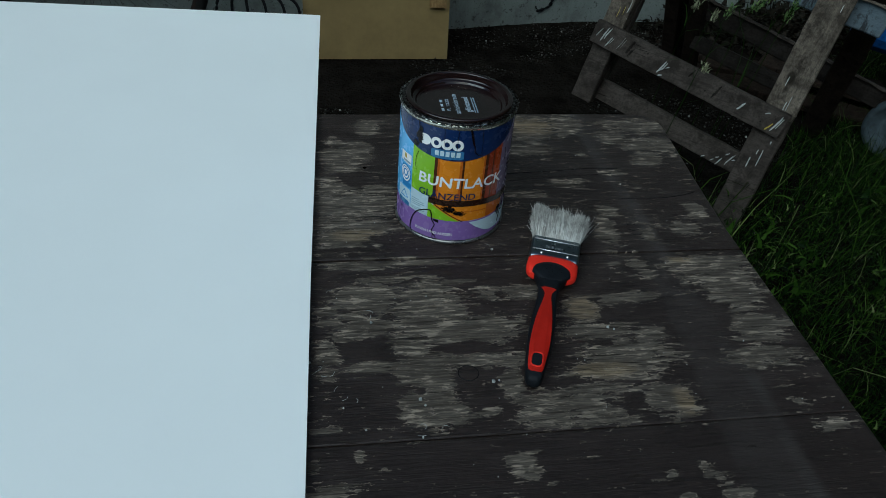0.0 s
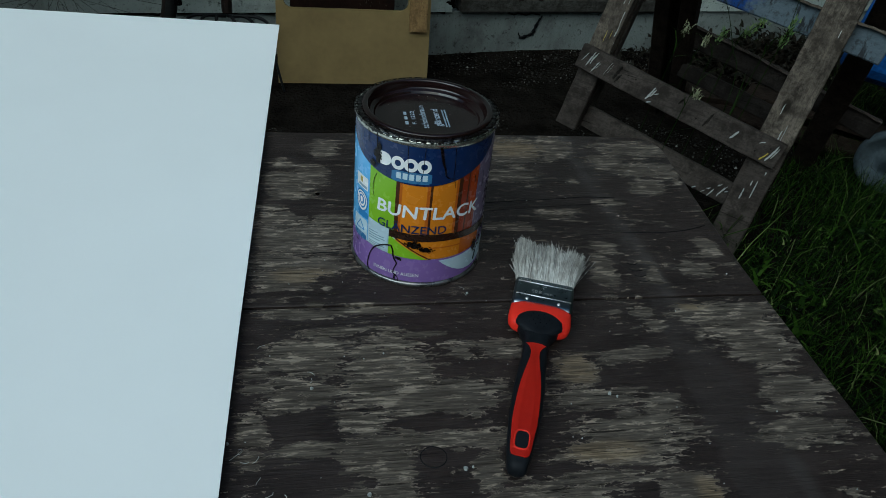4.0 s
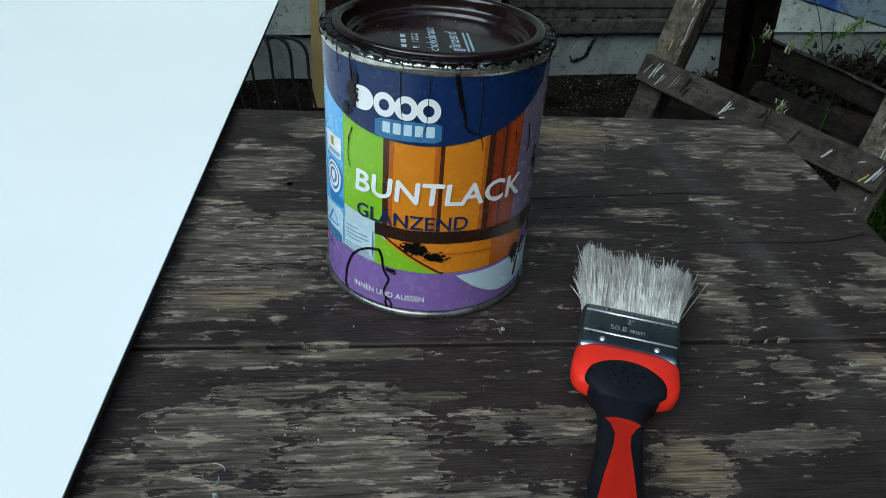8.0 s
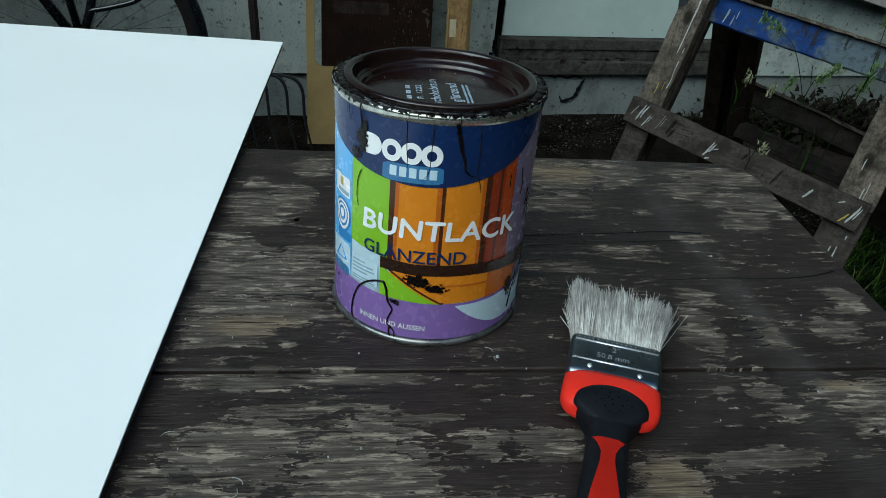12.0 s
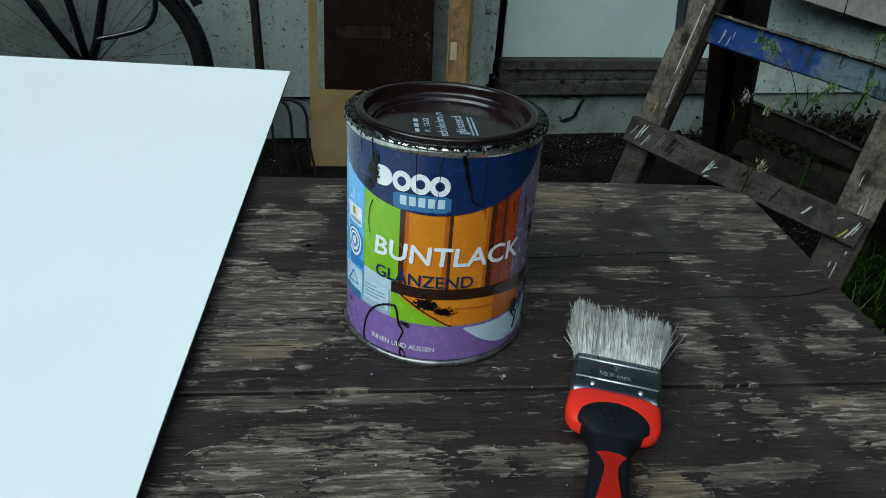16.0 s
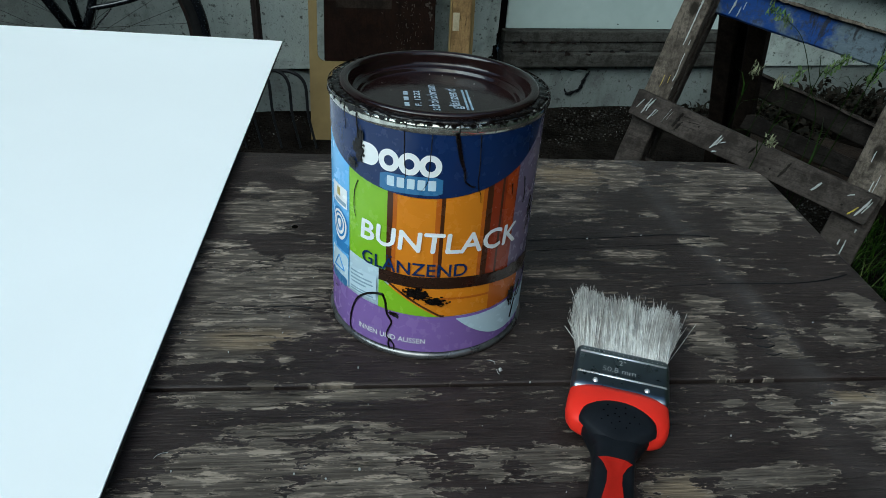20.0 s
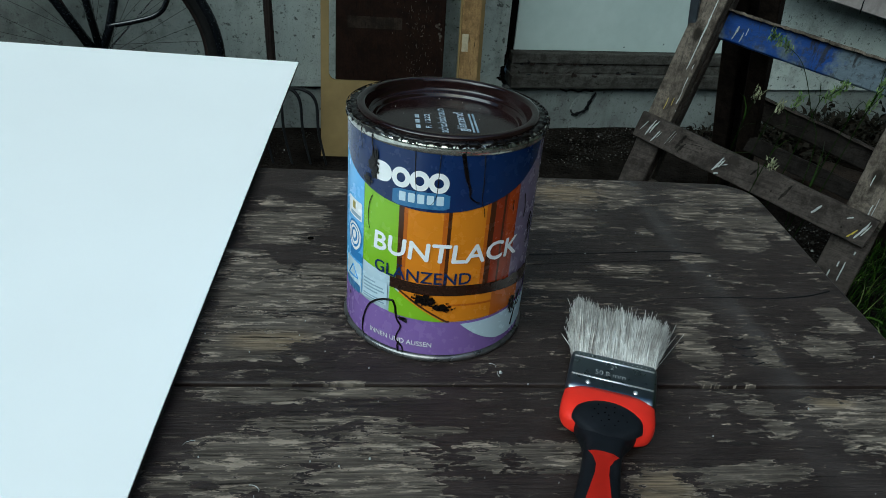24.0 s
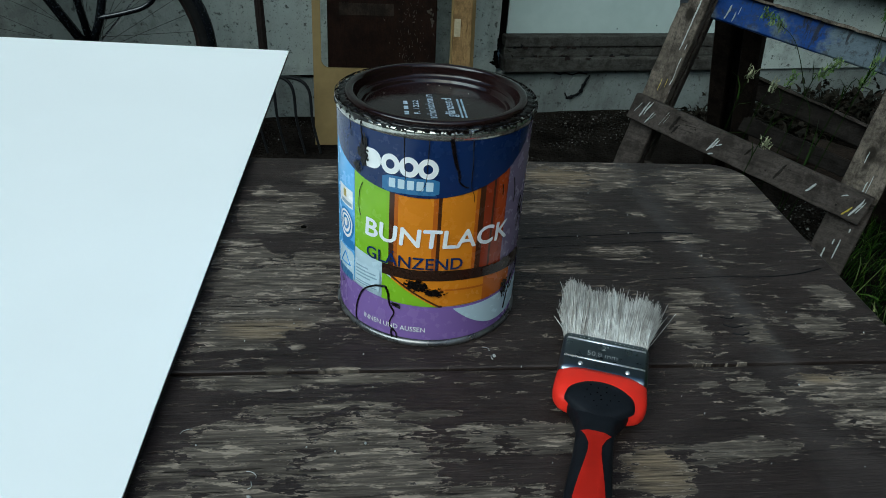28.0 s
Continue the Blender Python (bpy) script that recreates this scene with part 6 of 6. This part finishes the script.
# ---- bicycle, of which a wheel and its stays show ----
def build_bicycle():
    b = thing("bicycle", "old black bicycle standing against the plastered wall", "bicycle", (-0.785, 2.2, 0))
    c = Vector((-0.785, 2.2, 0.345))
    def circle(r, n=64):
        return [c + Vector((r * math.cos(q), 0, r * math.sin(q))) for q in (2 * math.pi * k / n for k in range(n))]
    w = part("wheel", tube(circle(0.304), 0.011, 8, close=True), RUST, b, "dark rusty rim", smooth=True)
    part("tyre", tube(circle(0.320), 0.019, 10, close=True), RUBBER, w, "worn black tyre", smooth=True)
    part("hub", tube([c + Vector((0, -0.05, 0)), c + Vector((0, 0.05, 0))], 0.022, 14), CHROME, w)
    for k in range(36):
        q = 2 * math.pi * k / 36
        s = 1 if k % 2 else -1
        q2 = q + (0.9 if k % 4 < 2 else -0.9)
        part("spoke", tube([c + Vector((0.02 * math.cos(q2), 0.028 * s, 0.02 * math.sin(q2))), c + Vector((0.300 * math.cos(q), 0, 0.300 * math.sin(q)))], 0.0006, 5), RUST, w)
    arc = [c + Vector((0.336 * math.cos(q), 0, 0.336 * math.sin(q))) for q in (radians(-8) + radians(200) * k / 36 for k in range(37))]
    part("mudguard", tube(arc, 0.016, 10), BIKE, b, "black mudguard", smooth=True)
    y = -0.055
    def bar(name, pts, r, mat=BIKE):
        part(name, tube([c + Vector((px, y, pz)) for px, pz in ((a + 0.012, b) for a, b in pts)], r, 10), mat, b, smooth=True)
    bar("chain_stay", [(0.0, 0.0), (-0.120, 0.203), (-0.33, 0.56)], 0.014)
    bar("stay", [(-0.02, 0.02), (-0.088, 0.17), (-0.24, 0.46)], 0.007, RUST)
    bar("seat_stay", [(0.005, 0.03), (-0.018, 0.206), (-0.05, 0.45)], 0.011)
    bar("rack_leg", [(0.015, 0.03), (0.04, 0.09), (0.075, 0.21), (0.14, 0.45)], 0.012)
    part("carrier_bar", tube(curve_points([c + Vector(p) for p in ((0.045, -0.06, 0.095), (0.12, -0.06, 0.112), (0.185, -0.06, 0.135), (0.216, -0.06, 0.175), (0.224, -0.06, 0.24), (0.225, -0.06, 0.40))], 5), 0.0075, 10), BIKE, b, smooth=True)
    part("guard_stay", tube([c + Vector((0.016, -0.058, 0.0)), c + Vector((0.224, -0.058, 0.225)), c + Vector((0.26, -0.03, 0.27))], 0.0020, 6), CHROME, b)
    part("axle_nut", lathe([(0, 0.012), (0.007, 0.011), (0.009, 0.0)], c + Vector((0, -0.05, 0)), 10, "y"), CHROME, b)
    part("reflector", box(-0.540, -0.520, 2.16, 2.18, 0.580, 0.61, 0.004), REDWOOD, b, "dull red reflector")
    part("mud_flap", beam((-0.492, 2.2, 0.60), (-0.462, 2.2, 0.535), 0.030, 0.006, (0, 1, 0), 0.001), RUBBER, b)


build_bicycle()
settle("bicycle", AT_BICYCLE)


# ---- blue cart with a grey wheel in the grass ----
def build_cart():
    k = thing("garden_cart", "blue plastic garden cart with grey disc wheel in the grass", "cart", (1.85, 1.75, 0))
    part("tub", hull([(-0.30, 0.16, 0.10, 0.0), (-0.27, 0.22, 0.13, 0.0), (0.27, 0.24, 0.14, 0.0), (0.30, 0.18, 0.11, 0.0)], 24), BLUE, k).matrix_basis = pose(2.02, 1.86, 0.40, 0, 0, 45)
    c = Vector((1.795, 1.645, 0.108))
    turn = Matrix.Translation(c) @ Matrix.Rotation(radians(-48), 4, "Z") @ Matrix.Rotation(radians(90), 4, "X")
    def wheel(prof, name, mat, parent):
        b = lathe(prof, (0, 0, 0), 40)
        b.transform(turn)
        return part(name, b, mat, parent, smooth=True)
    w = wheel([(0, 0.018), (0.014, 0.018), (0.020, 0.006), (0.045, -0.002), (0.060, -0.004), (0.066, 0.004), (0.082, 0.004), (0.088, 0.012), (0.102, 0.016), (0.109, 0.008), (0.109, -0.02), (0, -0.02)], "wheel", GREY, k)
    wheel([(0, 0.028), (0.010, 0.026), (0.014, 0.018)], "hub_cap", GREY, w)


build_cart()
settle("garden_cart", AT_SAWHORSE)


def build_sheet():
    s = part("pinkish_sheet", on_wall(beam((1.55, -0.022, 0.955), (2.60, -0.022, 0.725), 0.76, 0.012, (0, 1, 0), 0.001)), PINK)
    tagged(s, "pale pinkish-grey sheet leaning against the plaster", "sheet")
    for xa, za, xb, zb in ((1.841, 0.600, 1.846, 0.540), (1.846, 0.545, 1.849, 0.488)):
        part("crack", on_wall(stroke((xa, -0.0283, za), (xb, -0.0283, zb), 0.006, (0, 1, 0))), BLACK, s)


build_sheet()
settle("pinkish_sheet", AT_SHEET)


# ---- pebbles, grass and weeds ----
def build_pebbles():
    verts, faces = [], []
    for i in range(46000):
        x, y = random.uniform(-1.3, 1.7), random.uniform(1.0, 2.66)
        if y > 2.47 + 0.13 * x:
            continue
        r = min(0.010, 0.0010 + abs(random.gauss(0, 0.0016)) + (0.0035 if random.random() < 0.012 else 0))
        z = 0.018 * noise.noise((x * 2.2, y * 2.2, 0)) + 0.008 * noise.noise((x * 9, y * 9, 3)) - 0.008 + bank(x, y + 0.385)
        b = len(verts)
        ring = [(x + r * random.uniform(0.7, 1.2) * math.cos(q), y + r * random.uniform(0.7, 1.2) * math.sin(q)) for q in (2 * math.pi * k / 6 for k in range(6))]
        verts += [(p, q, z - r * 0.2) for p, q in ring] + [(x + (p - x) * 0.6, y + (q - y) * 0.6, z + r * 0.6) for p, q in ring]
        faces += [(b + k, b + (k + 1) % 6, b + 6 + (k + 1) % 6, b + 6 + k) for k in range(6)] + [tuple(b + 6 + k for k in range(6))]
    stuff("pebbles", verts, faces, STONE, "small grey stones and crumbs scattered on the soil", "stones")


build_pebbles()
settle("pebbles", AT_WALL)


# ---- unseen hedges, added to block low sky light and close the garden ----
def build_hedge(name, x0, x1, y0, y1, h):
    bm = box(x0, x1, y0, y1, -0.1, h)
    bmesh.ops.subdivide_edges(bm, edges=list(bm.edges), cuts=12, use_grid_fill=True)
    for v in bm.verts:
        v.co += Vector((noise.noise(v.co * 1.3), noise.noise(v.co * 1.3 + Vector((7, 0, 0))), noise.noise(v.co * 1.3 + Vector((0, 9, 0))))) * 0.25
    tagged(part(name, bm, HEDGE), "unseen dark green hedge, added to block low sky light", "hedge", "garden hedges", "structure")


build_hedge("hedge_south", -7.0, 7.5, -6.2, -4.8, 3.2)
build_hedge("hedge_west", -6.6, -5.2, -4.9, 1.6, 3.4)
# Tall and close, to cut the sky light coming from the right.
build_hedge("hedge_east", 3.5, 5.0, -4.9, 2.7, 6.0)


def blade(verts, faces, x, y, z, ln, lean_to, droop, w):
    a = lean_to
    dx, dy = math.cos(a), math.sin(a)
    b = len(verts)
    for k in range(4):
        t = k / 3
        f = droop * t * t
        px, py, pz = x + dx * ln * f, y + dy * ln * f, z + ln * (t - 0.45 * f * t)
        ww = w * (1 - t) + 0.0002
        verts += [(px - dy * ww, py + dx * ww, pz), (px + dy * ww, py - dx * ww, pz)]
    for k in range(3):
        q = b + 2 * k
        faces.append((q, q + 1, q + 3, q + 2))


def build_grass():
    verts, faces = [], []
    for i in range(80000):
        x, y = random.uniform(0.42, 3.4), random.uniform(-0.9, 2.6)
        dens = noise.noise((x * 1.7, y * 1.7, 9)) * 0.5 + 0.5
        shore = x * 0.75 - (y - 1.1)
        if (y > 1.45 and x - y < -0.25) or shore < 0.10 + 0.35 * noise.noise((x * 3, y * 3, 2)) or random.random() > 0.35 + dens:
            continue
        if y > 2.42 + 0.13 * x:
            continue
        ln = random.uniform(0.03, 0.13) * (0.6 + 0.9 * dens)
        blade(verts, faces, x, y, -0.01, ln, random.uniform(0, 6.283), random.uniform(0.1, 1.3), random.uniform(0.0007, 0.0022))
    for i in range(150):
        x, y = random.uniform(0.5, 1.9), random.uniform(0.0, 1.5)
        blade(verts, faces, x, y, 0.02, random.uniform(0.2, 0.4), random.uniform(0, 6.283), random.uniform(0.9, 1.8), 0.0012)
    for i in range(5000):
        x, y = random.uniform(0.42, 1.9), random.uniform(-0.4, 1.4)
        if x * 0.75 - (y - 1.1) < 0.12:
            continue
        blade(verts, faces, x, y, random.uniform(0.02, 0.12), random.uniform(0.008, 0.022), random.uniform(0, 6.283), random.uniform(0.6, 1.8), random.uniform(0.0015, 0.0040))
    for i in range(2600):
        x, y = random.uniform(0.45, 1.9), random.uniform(-0.4, 1.4)
        if noise.noise((x * 4.0, y * 4.0, 21)) < 0.02 or x * 0.75 - (y - 1.1) < 0.15:
            continue
        blade(verts, faces, x, y, random.uniform(0.02, 0.11), random.uniform(0.018, 0.045), random.uniform(0, 6.283), random.uniform(0.8, 1.9), random.uniform(0.004, 0.010))
    for i in range(60):
        x, y = random.uniform(0.5, 1.5), random.uniform(0.1, 1.4)
        blade(verts, faces, x, y, 0.03, random.uniform(0.22, 0.42), random.uniform(0, 6.283), random.uniform(0.5, 1.5), 0.0022)
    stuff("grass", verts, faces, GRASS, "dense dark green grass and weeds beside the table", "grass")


build_grass()
settle("grass", AT_SAWHORSE)


def part_mesh(name, verts, faces, mat, parent):
    me = bpy.data.meshes.new(name)
    me.from_pydata(verts, [], faces)
    me.materials.append(mat)
    ob = new(name, me)
    ob.parent = parent
    return ob


def build_weeds():
    """Tall thin grass stems with feathery seed heads and a few narrow leaves, at the sawhorse."""
    stems = [
        [(0.985, 1.50, 0.0), (0.965, 1.495, 0.41), (0.936, 1.524, 0.512), (0.898, 1.562, 0.605), (0.865, 1.595, 0.636), (0.836, 1.624, 0.650)],
        [(0.840, 1.66, 0.0), (0.840, 1.620, 0.417), (0.843, 1.617, 0.469), (0.848, 1.612, 0.522)],
        [(0.870, 1.64, 0.0), (0.876, 1.584, 0.417), (0.881, 1.579, 0.473), (0.890, 1.570, 0.508)],
        [(0.900, 1.62, 0.0), (0.907, 1.553, 0.439), (0.905, 1.555, 0.484), (0.913, 1.547, 0.535)],
        [(0.940, 1.56, 0.0), (0.939, 1.521, 0.500), (0.949, 1.511, 0.551), (0.967, 1.493, 0.589)],
        [(1.000, 1.50, 0.0), (1.007, 1.453, 0.513), (1.010, 1.450, 0.584), (1.005, 1.455, 0.658), (1.000, 1.460, 0.712)],
        [(0.880, 1.56, 0.0), (0.893, 1.530, 0.371), (0.900, 1.524, 0.396), (0.907, 1.517, 0.410)],
        [(0.985, 1.51, 0.0), (0.990, 1.470, 0.518), (1.009, 1.451, 0.558), (1.013, 1.447, 0.615)],
    ]
    for i, stem in enumerate(stems):
        w = thing("weed", "tall thin grass weed with pale feathery seed head", "weed", group="weeds at the sawhorse")
        back = Vector((0.0, 0.0, 0.0)) if i == 6 else Vector((0.06, 0.06, 0.0))
        pts = curve_points([Vector(p) + back for p in stem], 5)
        part("stem", tube(pts, 0.0013, 5, taper=0.0005), GRASS, w)
        for q in range(1 + i % 2):
            verts, faces = [], []
            p = pts[random.randrange(3, 7)]
            blade(verts, faces, p.x, p.y, p.z, random.uniform(0.06, 0.16), random.uniform(0, 6.283), random.uniform(0.6, 1.5), random.uniform(0.0012, 0.0022))
            part_mesh("leaf", verts, faces, GRASS, w)
        verts, faces = [], []
        for p in pts[-7:] if i in (0, 4, 7) else pts[-3:]:
            for q in range(14):
                blade(verts, faces, p.x + random.gauss(0, 0.0045), p.y + random.gauss(0, 0.0045), p.z + random.uniform(-0.014, 0.008), random.uniform(0.007, 0.017), random.uniform(0, 6.283), random.uniform(0.1, 1.1), random.uniform(0.0010, 0.0024))
        part_mesh("seed_head", verts, faces, STRAW if i in (1, 2, 6) else WEED, w)


build_weeds()
for ob in [o for o in bpy.data.objects if o.name.split(".")[0] == "weed"]:
    settle(ob.name, AT_SAWHORSE)


def build_plants():
    verts, faces = [], []
    for i in range(3000):
        x, y = random.gauss(1.92, 0.32), random.gauss(2.54, 0.11)
        if y > 2.455 + 0.13 * x or x < 1.16:
            continue
        z = abs(random.gauss(0.02, 0.045)) * min(1.0, 0.35 + (x - 1.16) * 1.6)
        blade(verts, faces, x, y, z, random.uniform(0.02, 0.05), random.uniform(0, 6.283), random.uniform(0.5, 1.6), random.uniform(0.006, 0.014))
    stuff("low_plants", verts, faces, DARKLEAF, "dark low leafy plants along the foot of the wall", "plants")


build_plants()
settle("low_plants", AT_WALL)


def build_timber():
    """Old dark boards lying behind the sawhorse."""
    for i, (x, y, z, a, ln) in enumerate(((1.55, 2.02, 0.03, -35, 0.8), (1.68, 2.10, 0.055, -20, 0.7), (1.50, 2.22, 0.025, -50, 0.6), (1.80, 1.98, 0.08, -42, 0.6))):
        d = Vector((math.cos(radians(a)), math.sin(radians(a)), 0.02)) * ln / 2
        c = Vector((x, y, z))
        tagged(part("old_board", beam(c - d, c + d, 0.11, 0.025, (0, 0, 1), 0.003, 0.002), DARKPOST), "dark weathered board lying on the soil", "board", "boards behind the sawhorse")


build_timber()
for ob in [o for o in bpy.data.objects if o.name.split(".")[0] == "old_board"]:
    settle(ob.name, AT_SAWHORSE)
